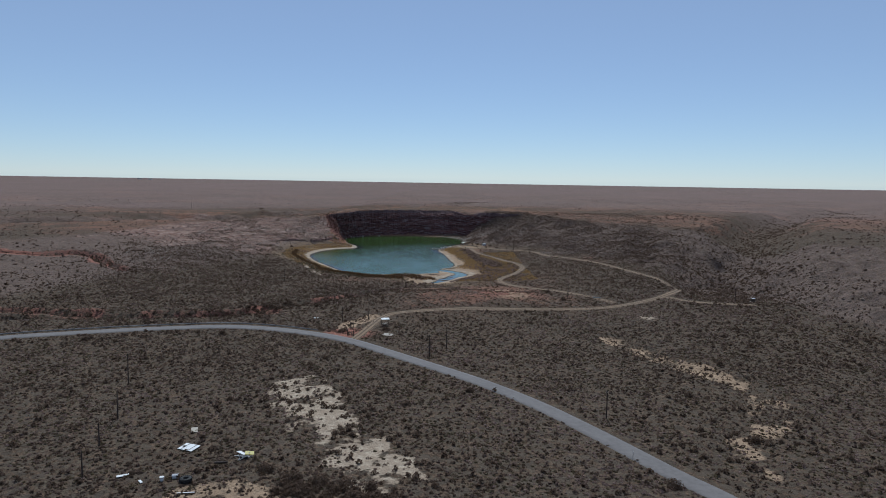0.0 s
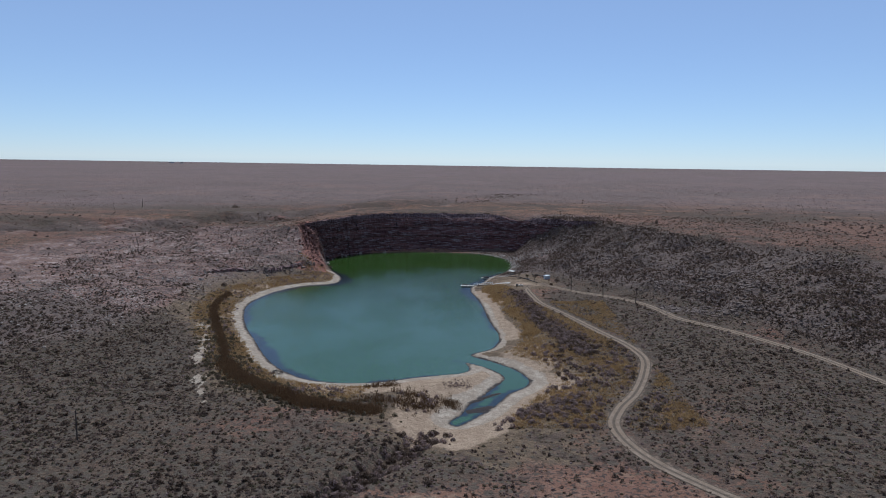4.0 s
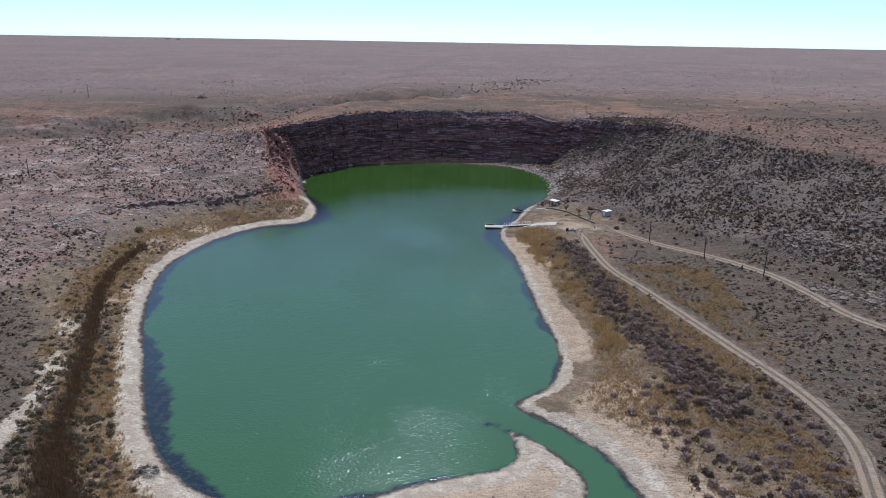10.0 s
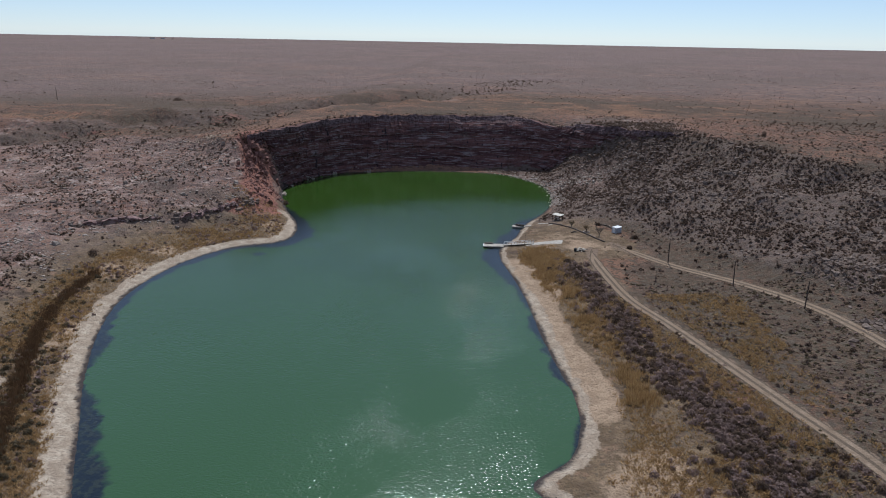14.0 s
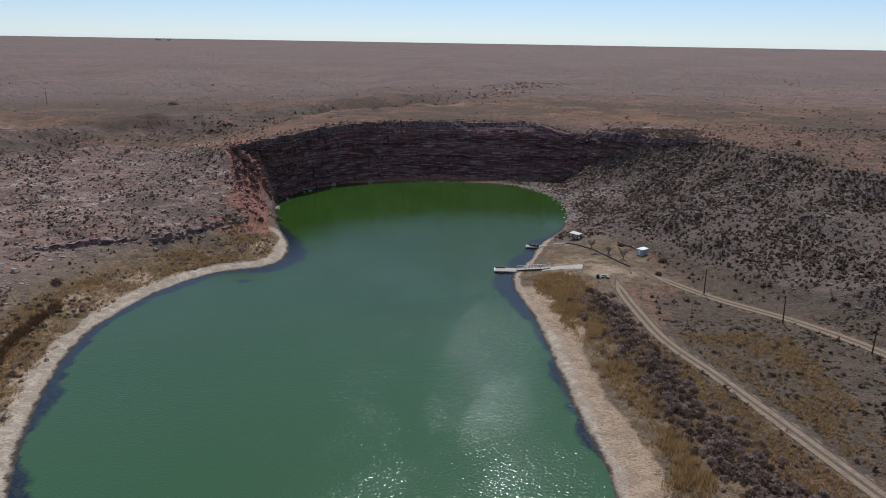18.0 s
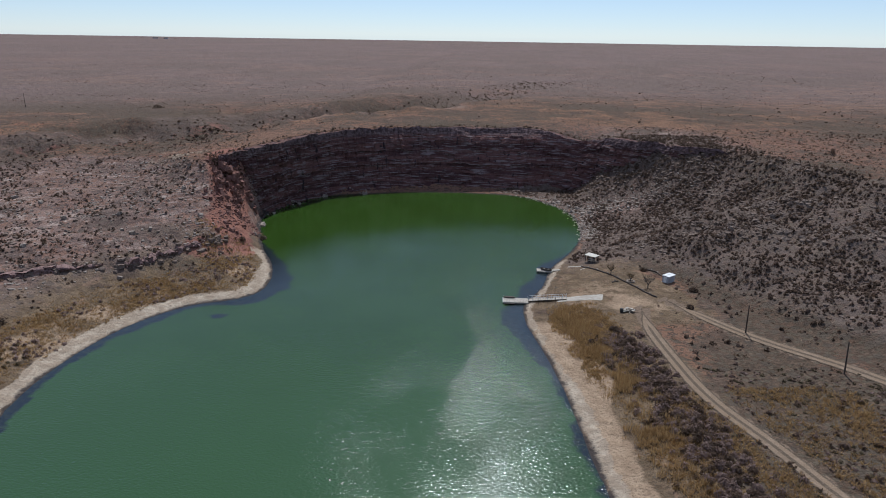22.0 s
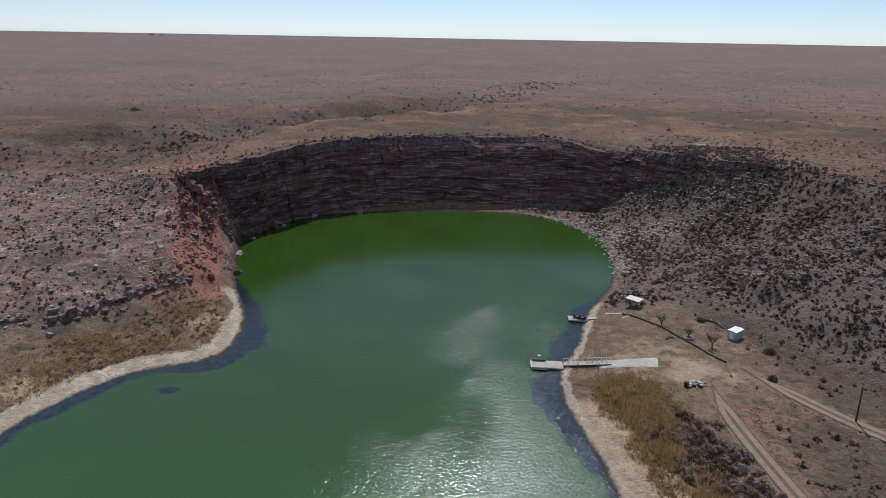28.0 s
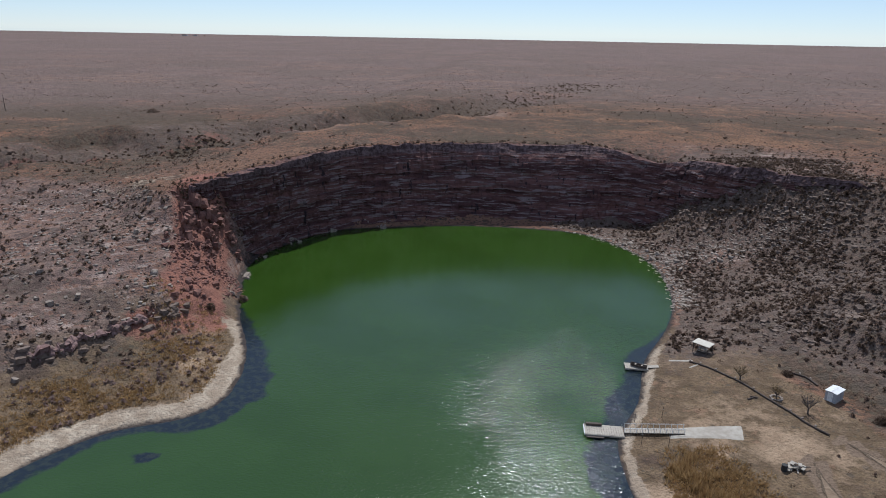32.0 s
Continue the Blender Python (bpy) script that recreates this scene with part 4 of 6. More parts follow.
def stone(seed):
    """A rough block of twenty flat faces, as triangles."""
    r = np.random.RandomState(seed)
    bm = bmesh.new()
    bmesh.ops.create_icosphere(bm, subdivisions=1, radius=0.5)
    stretch = 0.7 + 0.7 * r.rand(3)
    stretch[2] *= 0.6
    for v in bm.verts:
        v.co = v.co * (0.72 + 0.55 * r.rand())
        v.co.x, v.co.y, v.co.z = v.co.x * stretch[0], v.co.y * stretch[1], v.co.z * stretch[2]
    tri = np.array([[tuple(v.co) for v in f.verts] for f in bm.faces])
    bm.free()
    return tri


STONE = [stone(s) for s in range(8)]


def patchy(x, y, size, lo, hi, shift):
    return step(lo, hi, rough(x, y, size, 3, shift))


def string(line, n, spread):
    """Random places strung along a line."""
    q = curve(line, 12)
    k = rng.randint(0, len(q) - 1, n)
    t = rng.rand(n, 1)
    return q[k] * (1 - t) + q[k + 1] * t + rng.normal(0, spread, (n, 2))


def keep(p, test):
    return p[rng.rand(len(p)) < test(p[:, 0], p[:, 1])]


def along(x, y, line, wide, soft):
    """1 near a line, falling to 0."""
    return step(wide + soft, wide, away(x, y, curve(line, 4)) + 0.5 * rough(x, y, 5, 2, 46))


REED_DITCH = [(-76.5, 347), (-74.6, 332), (-70, 319.5), (-64.8, 308.5), (-60.3, 299.5), (-55.8, 289.8), (-51.5, 280), (-47.2, 273), (-42, 267), (-36.5, 262.8), (-31.5, 259.4), (-26, 256.5), (-17, 254.5)]
GOLD_BAND = [(4, 369), (6, 360), (8.5, 350), (10, 336), (11, 322), (13, 310)]
THICKET = [(9, 360), (11.5, 350), (13.5, 338), (16, 325), (19, 312), (22, 302), (24, 292)]

# low scrub over the basin and its slopes
p = strew(44000, -150, 135, 66, 480, lambda x, y: open_land(x, y) * (0.15 + 0.7 * sample(ZONE["brush"], x, y)) * (0.3 + 0.7 * patchy(x, y, 9, -0.4, 0.4, 41)))
scatter("grey_scrub", p, 0.35 + 0.7 * rng.rand(len(p)) ** 2, SCRUB, M_SAGE, "grey-brown leafless desert scrub on dry ground", "shrubs")
p = strew(48000, -150, 135, 66, 480, lambda x, y: open_land(x, y) * (0.03 + 0.85 * sample(ZONE["brush"], x, y) ** 1.6) * (0.25 + 0.75 * patchy(x, y, 6, -0.3, 0.4, 42)))
scatter("dark_scrub", p, 0.35 + 0.9 * rng.rand(len(p)) ** 2.2, SCRUB, M_DARK, "dark green-brown desert bushes on dry ground", "shrubs")
p = strew(9000, -120, 110, 66, 330, lambda x, y: open_land(x, y) * (0.02 + 0.6 * sample(ZONE["brush"], x, y) ** 2) * patchy(x, y, 13, -0.1, 0.5, 56))
scatter("brush_clumps", p, 0.5 + 0.8 * rng.rand(len(p)) ** 2, BUSH, M_DARK, "large dark bushes growing in clumps", "shrubs")
p = strew(50000, -130, 115, 66, 300, lambda x, y: open_land(x, y) * (0.25 + 0.5 * sample(ZONE["brush"], x, y)) * (0.35 + 0.65 * patchy(x, y, 7, -0.3, 0.4, 58)))
scatter("small_scrub", p, 0.25 + 0.4 * rng.rand(len(p)) ** 1.5, FAR_TUFT, M_DARK, "small dark shrubs scattered over the flats", "shrubs")
p = strew(190000, -120, 110, 66, 350, lambda x, y: open_land(x, y) * (0.1 + 0.75 * sample(ZONE["brush"], x, y)) * (0.3 + 0.7 * patchy(x, y, 4, -0.3, 0.4, 86)))
tone = (rough(p[:, 0], p[:, 1], 25, 3, 87) + rng.normal(0, 0.6, len(p)))
for name, low, high, mat, label in (("low_sage", -9, -0.3, M_SAGE, "low grey-brown sage covering the flats"), ("low_olive", -0.3, 0.4, M_OLIVE, "low olive shrubs covering the flats"), ("low_twigs", 0.4, 9, M_TWIG, "low pale twiggy shrubs covering the flats")):
    q = p[(tone >= low) & (tone < high)]
    scatter(name, q, 0.3 + 0.45 * rng.rand(len(q)) ** 1.5, FAR_TUFT, mat, label, "shrubs", squash=0.8)
p = strew(700, -38, 4, 70, 128, lambda x, y: step(9, 3, sample(MASK["crust"], x, y)) * (0.2 + 0.8 * patchy(x, y, 4, -0.2, 0.3, 57)))
scatter("crust_bushes", p, 0.4 + 0.8 * rng.rand(len(p)) ** 1.5, BUSH, M_DARK, "dark bushes dotted over a pale salt crust", "shrubs")
p = strew(60000, -125, 130, 66, 480, lambda x, y: open_land(x, y) * (0.1 + 0.9 * sample(ZONE["grass"], x, y)) * (1 - 0.6 * sample(MASK["slope"], x, y)) * (1 - 0.7 * sample(ZONE["brush"], x, y)))
scatter("dry_grass", p, 0.35 + 0.45 * rng.rand(len(p)), TUFT, M_DRY, "tufts of brown dry grass", "grass")
p = strew(26000, -520, 560, 466, 1150, lambda x, y: (1 - sample(MASK["wall"], x, y) * step(470, 460, y)) * (0.25 + 0.75 * patchy(x, y, 40, -0.3, 0.5, 43)) * step(1150, 600, y))
scatter("plateau_scrub", p, 0.35 + 0.65 * rng.rand(len(p)) ** 3, FAR_TUFT, M_SAGE, "sparse grey scrub across the flat plateau", "shrubs")
p = strew(16000, -360, 380, 110, 480, lambda x, y: ((x < -148) | (x > 134)) * (0.3 + 0.7 * patchy(x, y, 20, -0.3, 0.5, 44)))
scatter("hillside_scrub", p, 0.5 + 1.0 * rng.rand(len(p)) ** 2, FAR_TUFT, M_SAGE, "grey scrub on the outer slopes", "shrubs")
p = strew(3000, -420, 480, 120, 1000, lambda x, y: ((x < -60) | (x > 60) | (y > 490)) * patchy(x, y, 50, 0.0, 0.7, 45))
scatter("far_dark_scrub", p, 0.5 + 0.9 * rng.rand(len(p)) ** 3, FAR_TUFT, M_DARK, "dark scattered bushes on the plateau", "shrubs")

# taller growth by the water
p = keep(np.concatenate([string(REED_DITCH, 5200, 0.5), string(REED_DITCH[6:], 4200, 1.0)]), lambda x, y: 0.55 + 0.45 * patchy(x, y, 5, -0.35, 0.25, 59))
scatter("rusty_reeds", p, 0.35 + 0.45 * rng.rand(len(p)), REED, M_RUST, "rust-brown dry reeds in a ditch round the lake", "reeds")
p = keep(np.concatenate([string(REED_DITCH, 900, 2.8), string(REED_DITCH[4:10], 500, 2.2)]), lambda x, y: step(3.5, 5, sample(MASK["shore"], x, y)))
scatter("ditch_brush", p, 0.35 + 0.6 * rng.rand(len(p)) ** 1.5, BUSH, M_OLIVE, "olive and grey brush beside the reed ditch", "shrubs")
def by_shore(lo, hi):
    return lambda x, y: step(lo - 0.8, lo + 0.8, sample(MASK["shore"], x, y)) * step(hi + 1.5, hi - 1.5, sample(MASK["shore"], x, y))
west = by_shore(3.6, 13)
p = strew(85000, -84, -20, 258, 398, lambda x, y: west(x, y) * (0.3 + 0.7 * patchy(x, y, 6, -0.2, 0.3, 47)) * step(0.95, 0.5, sample(ZONE["salt"], x, y)))
scatter("shore_grass", p, 0.4 + 0.5 * rng.rand(len(p)), TUFT, M_GOLD, "golden dry grass on the lake shore", "grass")
p = strew(9000, -84, -20, 255, 398, lambda x, y: west(x, y) * patchy(x, y, 6, 0.05, 0.5, 48))
scatter("shore_brush", p, 0.4 + 0.6 * rng.rand(len(p)), SCRUB, M_TWIG, "grey leafless brush on the lake shore", "shrubs")
p = keep(string(GOLD_BAND, 3600, 1.2), lambda x, y: step(2.2, 3.6, sample(MASK["shore"], x, y)) * (0.08 + 0.92 * patchy(x, y, 4, -0.15, 0.35, 85)))
scatter("golden_reeds", p, 0.45 + 0.5 * rng.rand(len(p)), REED, M_GOLD, "golden dry reeds along the eastern shore", "reeds")
p = strew(5200, 1, 14, 345, 373, lambda x, y: step(2.5, 4, sample(MASK["shore"], x, y)) * step(13, 8, x + 0.25 * (y - 360)) * (0.15 + 0.85 * patchy(x, y, 3.5, -0.2, 0.35, 91)) * step(373, 371, y))
scatter("golden_grass", p, 0.5 + 0.5 * rng.rand(len(p)), TUFT, M_GOLD, "thick golden grass beside the boat ramp", "grass")
off_track = lambda x, y: step(1.5, 2.6, sample(MASK["track"], x, y)) * step(4, 7, sample(MASK["shore"], x, y))
SOUTH_BRUSH = [(-10, 262), (-2, 256), (6, 256), (12, 258), (18, 262)]
p = keep(np.concatenate([string(THICKET, 700, 1.9), strew(600, 10, 33, 250, 300, lambda x, y: 0.15 + 0.85 * patchy(x, y, 7, -0.1, 0.5, 49)), string(SOUTH_BRUSH, 260, 2.5), string(GULLY[:7], 260, 1.6)]), off_track)
scatter("thicket", p, 0.5 + 0.75 * rng.rand(len(p)), BUSH, M_TWIG, "dense grey leafless thicket beside the track", "shrubs")
p = keep(np.concatenate([string(THICKET, 480, 1.5), strew(300, 10, 33, 250, 300, lambda x, y: patchy(x, y, 9, 0.1, 0.6, 53)), string(GULLY[:7], 220, 1.4), string(GULLY[6:10], 260, 3.0)]), off_track)
scatter("dark_thicket", p, 0.5 + 0.75 * rng.rand(len(p)), BUSH, M_DARK, "dark green-brown thicket beside the track", "shrubs")

p = np.concatenate([string([a, b], 60, 1.0) for a, b in (((-19.5, 269.8), (-15.5, 271.8)), ((-13.5, 264), (-8, 262.5)), ((-5.5, 262.2), (-4, 262.8)), ((-13, 259.5), (-9, 259)), ((-20, 259.5), (-15, 259)), ((-12, 261), (-7, 259.5)))])
scatter("reed_clumps", p, 0.45 + 0.4 * rng.rand(len(p)), REED, M_RUST, "dark brown reed clumps on pale sand", "reeds")
p = string([(-5.5, 271), (-2, 272.5)], 90, 1.1)
scatter("sand_brush", p, 0.2 + 0.3 * rng.rand(len(p)), SCRUB, M_TWIG, "low grey brush on the sand spit", "shrubs")
p = keep(strew(20000, 6, 36, 250, 345, lambda x, y: 0.2 + 0.8 * patchy(x, y, 9, -0.3, 0.3, 54)), off_track)
scatter("meadow_grass", p, 0.4 + 0.6 * rng.rand(len(p)), TUFT, M_GOLD, "straw-coloured grass between the shore thickets", "grass")
p = np.concatenate([string(FAR_DRAW, 900, 9.0), string(WEST_DRAW, 2200, 8.0), string(RAVINE, 3600, 10.0), string(CUT_BANK, 500, 1.5), string(LOW_CUT, 160, 1.2), string(ROAD_BANK, 220, 1.8)])
scatter("draw_scrub", p, 0.5 + 0.9 * rng.rand(len(p)) ** 2, FAR_TUFT, M_DARK, "dark scrub lining the dry draws", "shrubs")
p = strew(30000, -8, 60, 396, 462, lambda x, y: sample(MASK["talus"], x, y) * step(0.5, 1.5, sample(MASK["shore"], x, y)) * (0.25 + 0.75 * patchy(x, y, 6, -0.3, 0.4, 82)))
third = rng.randint(0, 3, len(p))
for k, (name, kinds, mat, label, category) in enumerate((("talus_brush", SCRUB, M_SAGE, "grey-brown shrubs among fallen rock", "shrubs"), ("talus_rocks", STONE, M_ROCK, "grey-brown fallen rocks below the cliff", "rocks"), ("talus_twigs", SCRUB, M_DARK, "dark shrubs among fallen rock", "shrubs"))):
    q = p[third == k]
    scatter(name, q, 0.25 + 0.9 * rng.rand(len(q)) ** 2.5, kinds, mat, label, category)
p = string(RIM, 900, 1.6) + np.array([0.3, 1.5])
scatter("rim_scrub", p, 0.4 + 0.7 * rng.rand(len(p)), SCRUB, M_DARK, "dark scrub along the cliff rim", "shrubs")

p = string([(-19.5, 79.5), (-12, 77.5), (-5, 75.5)], 150, 1.5)
scatter("dump_thicket", p, 0.6 + 0.7 * rng.rand(len(p)), BUSH, M_DARK, "dense dark thicket beside the dirt pad", "shrubs")

p = strew(38000, 14, 105, 280, 446, lambda x, y: open_land(x, y) * sample(MASK["slope"], x, y) * (0.15 + 0.85 * patchy(x, y, 8, -0.3, 0.4, 65)))
half = rng.rand(len(p)) < 0.5
for name, q, mat, label in (("hill_brush", p[half], M_DARK, "rounded dark shrubs crowding the rocky hillside"), ("hill_sage", p[~half], M_SAGE, "rounded grey shrubs crowding the rocky hillside")):
    scatter(name, q, 0.35 + 0.65 * rng.rand(len(q)) ** 1.6, SCRUB, mat, label, "shrubs")

CRAGS = ([(54, 350), (59, 346), (66, 337), (74, 333)], [(50, 331), (54, 327.6), (61.5, 322), (66, 317)], [(30, 402), (40, 396), (50, 392), (60, 380)], [(34, 420), (46, 412), (58, 402)], [(62, 366), (72, 358), (84, 350)])
p = np.concatenate([string(q, 170, 1.3) for q in CRAGS] + [string(q, 260, 2.6) for q in CRAGS])
scatter("crag_blocks", p, 0.35 + 1.1 * rng.rand(len(p)) ** 2.5, STONE, M_ROCK, "dark grey crags breaking out of the hillside", "rocks", squash=1.7, sink=0.2)
p = strew(9000, -140, -62, 270, 430, lambda x, y: open_land(x, y) * sample(MASK["slope"], x, y) * (0.15 + 0.85 * patchy(x, y, 7, -0.2, 0.4, 67)))
scatter("west_brush", p, 0.35 + 0.6 * rng.rand(len(p)) ** 1.6, SCRUB, M_DARK, "low brown shrubs on the stony western slope", "shrubs")

# loose stone
p = strew(110000, -125, 130, 180, 480, lambda x, y: sample(MASK["slope"], x, y) * (0.06 + 0.94 * patchy(x, y, 12, 0.05, 0.6, 52)) * step(1.2, 2.4, sample(MASK["track"], x, y)))
scatter("slope_stones", p, 0.18 + 0.9 * rng.rand(len(p)) ** 4, STONE, M_ROCK, "grey broken rocks strewn over the slopes", "rocks", sink=0.0)


# ---- things ----
def part(name, bm, mat, parent, label=""):
    """Links a bmesh as one mesh under a thing or a part."""
    me = bpy.data.meshes.new(name)
    bm.to_mesh(me)
    bm.free()
    me.materials.append(mat)
    ob = new(name, me)
    ob.parent = parent
    if label:
        tagged(ob, label)
    return ob


def thing(name, x, y, turn, label, category, group="", lift=0.0):
    """An empty on the ground that carries the parts of a thing."""
    ob = new(name)
    ob.empty_display_size = 0.2
    ob.matrix_world = pose(x, y, float(height(x, y)[0]) + lift, 0, 0, turn)
    return tagged(ob, label, category, group)


def box(sx, sy, sz, at=(0, 0, 0), turn=(0, 0, 0), bevel=0.0):
    bm = bmesh.new()
    bmesh.ops.create_cube(bm, size=1, matrix=Matrix.Diagonal((sx, sy, sz, 1)))
    if bevel:
        bmesh.ops.bevel(bm, geom=bm.edges[:], offset=bevel, segments=1, affect="EDGES")
    bmesh.ops.transform(bm, matrix=pose(*at, *turn), verts=bm.verts)
    return bm


def rod(a, b, r0, r1=None, sides=7, bm=None):
    """A round bar from a to b."""
    bm = bm or bmesh.new()
    a, b = Vector(a), Vector(b)
    m = Matrix.Translation((a + b) / 2) @ (b - a).to_track_quat("Z", "Y").to_matrix().to_4x4()
    bmesh.ops.create_cone(bm, cap_ends=True, segments=sides, radius1=r0, radius2=r0 if r1 is None else r1, depth=(b - a).length, matrix=m)
    return bm


M_POLE = plain("weathered_pole", (0.075, 0.055, 0.042), (0.045, 0.034, 0.028), 0.15, 0.9, stretch=(1, 1, 0.1))
M_BOARD = plain("bleached_board", (0.42, 0.37, 0.30), (0.30, 0.26, 0.21), 0.2, 0.85)
M_DARKWOOD = plain("dark_timber", (0.06, 0.045, 0.036), (0.10, 0.075, 0.058), 0.2, 0.9)
M_WHITE = plain("white_painted_metal", (0.74, 0.74, 0.72), (0.60, 0.59, 0.56), 0.5, 0.5, bump=0.1)
M_GREYWALL = plain("grey_sheet_wall", (0.40, 0.41, 0.42), (0.31, 0.31, 0.32), 0.5, 0.6, bump=0.1)
M_ROOFTAN = plain("pale_tan_roof", (0.56, 0.51, 0.42), (0.46, 0.41, 0.33), 0.4, 0.7, bump=0.1)
M_CONCRETE = plain("concrete", (0.40, 0.36, 0.30), (0.29, 0.25, 0.20), 0.7, 0.9)
M_BLACK = plain("black_rubber", (0.018, 0.018, 0.018), (0.035, 0.033, 0.03), 0.2, 0.75)
M_GALV = plain("galvanised_steel", (0.30, 0.30, 0.30), (0.22, 0.215, 0.21), 0.3, 0.5, metallic=0.7, bump=0.1)
M_YELLOW = plain("faded_yellow_plastic", (0.55, 0.48, 0.12), (0.42, 0.36, 0.1), 0.2, 0.6)
M_BARK = plain("grey_bark", (0.13, 0.105, 0.085), (0.085, 0.068, 0.055), 0.1, 0.9)
M_GLASSY = plain("insulator", (0.16, 0.12, 0.09), None, 0.1, 0.3)
M_PALEROCK = plain("pale_limestone", (0.36, 0.30, 0.245), (0.19, 0.15, 0.12), 0.5, 0.92, bump=0.8, depth=0.15)

M_LEDGE = plain("ledge_rock", (0.281, 0.186, 0.164), (0.156, 0.094, 0.082), 0.5, 0.92, bump=0.8, depth=0.2)
M_REDROCK = plain("red_sandstone", (0.235, 0.118, 0.090), (0.130, 0.072, 0.060), 0.6, 0.92, bump=0.8, depth=0.15)


def utility_pole(x, y, tall, arm=True, lean=0.0):
    ob = thing("utility_pole", x, y, random.uniform(0, 180), "dark weathered wooden utility pole standing in scrub", "pole", "utility poles", -0.3)
    tall += 0.3
    part("post", rod((0, 0, 0), (lean, 0, tall), 0.11, 0.075, 8), M_POLE, ob)
    if arm:
        cross = part("crossarm", box(1.3, 0.09, 0.11, (lean * 0.95, 0.09, tall - 0.35), (0, 0, 0), 0.01), M_POLE, ob)
        for s in (-0.55, 0.55):
            part("insulator", rod((lean + s, 0.09, tall - 0.3), (lean + s, 0.09, tall - 0.12), 0.045, 0.03, 6), M_GLASSY, cross)
        part("brace", rod((lean * 0.8, 0.06, tall - 0.9), (lean * 0.95 + 0.4, 0.1, tall - 0.4), 0.02, 0.02, 4), M_POLE, ob)
    else:
        part("insulator", rod((lean, 0, tall), (lean, 0, tall + 0.14), 0.04, 0.03, 6), M_GLASSY, ob)
    return ob


for x, y, tall, arm, lean in ((29.3, 361.0, 4.4, False, 0.1), (37.0, 348.0, 4.4, False, 0.25), (44.1, 337.0, 4.4, False, 0.2), (-57.0, 238.2, 4.4, False, 0), (39.0, 204.3, 4.6, True, 0),
                              (93.1, 209.1, 4.4, True, 0), (68.3, 250.2, 4.2, False, 0), (-57.8, 120.0, 5.8, False, 0), (-51.4, 102.8, 4.6, False, 0), (-48.6, 91.6, 3.4, False, 0), (-45.9, 82.1, 3.4, False, 0),
                              (27.6, 107.2, 4.8, True, 0), (1.2, 150.2, 5.0, False, 0), (-2.6, 142.1, 5.0, True, 0), (-26.0, 171.6, 4.0, False, 0), (-19.6, 175.4, 4.3, False, 0.15), (-207.6, 548.9, 6.0, False, 0), (-120.2, 376.6, 4.6, False, 0)):
    utility_pole(x, y, tall, arm, lean)


def shed():
    ob = thing("shed", 23.75, 383.4, 42, "small white-roofed grey metal shed at the foot of a slope", "shed", lift=-0.1)
    ob.scale = (0.78, 0.78, 0.8)
    part("foundation", box(2.75, 1.8, 0.2, (0, 0, 0.05)), M_CONCRETE, ob)
    bm = box(2.55, 1.6, 1.55, (0, 0, 0.9), bevel=0.02)
    part("body", bm, M_GREYWALL, ob)
    for s in (-1, 1):
        part("wall_panel", box(0.9, 0.03, 1.3, (s * 0.75, -0.815, 0.88)), M_GREYWALL, ob)
    door = part("door", box(0.04, 0.75, 1.35, (-1.295, 0.05, 0.83)), M_WHITE, ob, "pale metal door")
    part("handle", box(0.04, 0.03, 0.14, (-1.335, -0.22, 0.85)), M_GALV, door)
    for s in (-1, 1):
        part("roof_panel", box(2.8, 0.95, 0.05, (0, s * 0.44, 1.72), (s * -6, 0, 0)), M_WHITE, ob, "white metal roof sheet")
    part("roof_ridge", box(2.84, 0.14, 0.05, (0, 0, 1.79)), M_WHITE, ob)


def shelter(x, y, turn, wide, deep, tall, roof, label):
    """An open shade roof on posts with a table below."""
    ob = thing("shade_shelter", x, y, turn, label, "shelter", lift=-0.1)
    cover = part("roof", box(wide, deep, 0.09, (0, 0, tall + 0.1), (4, 0, 0), 0.02), roof, ob)
    for sx in (-1, 1):
        part("beam", box(0.1, deep * 0.95, 0.12, (sx * wide * 0.42, 0, tall), (4, 0, 0)), M_DARKWOOD, cover)
        for sy in (-1, 1):
            part("post", box(0.1, 0.1, tall, (sx * wide * 0.42, sy * deep * 0.4, tall / 2)), M_DARKWOOD, ob)
    base = thing("picnic_table", x, y, turn + 5, "weathered grey picnic table under a shade roof", "table", "picnic tables")
    for k in range(4):
        part("top_board", box(1.2, 0.13, 0.035, (0, -0.21 + 0.14 * k, 0.6)), M_BOARD, base)
    for s in (-1, 1):
        part("bench_board", box(1.2, 0.2, 0.035, (0, s * 0.52, 0.36)), M_BOARD, base)
        part("leg", box(0.06, 1.1, 0.06, (s * 0.42, 0, 0.33)), M_DARKWOOD, base)
        for q in (-1, 1):
            part("leg", rod((s * 0.42, q * 0.42, 0), (s * 0.42, q * 0.16, 0.6), 0.035, 0.035, 5), M_DARKWOOD, base)


shed()
shelter(12.0, 396.2, -42, 2.5, 1.6, 1.4, M_ROOFTAN, "open picnic shelter with pale tan roof above the shore")
shelter(-14.6, 169.0, 14, 2.1, 1.6, 1.75, M_WHITE, "open white-roofed picnic shelter beside the dirt lane")


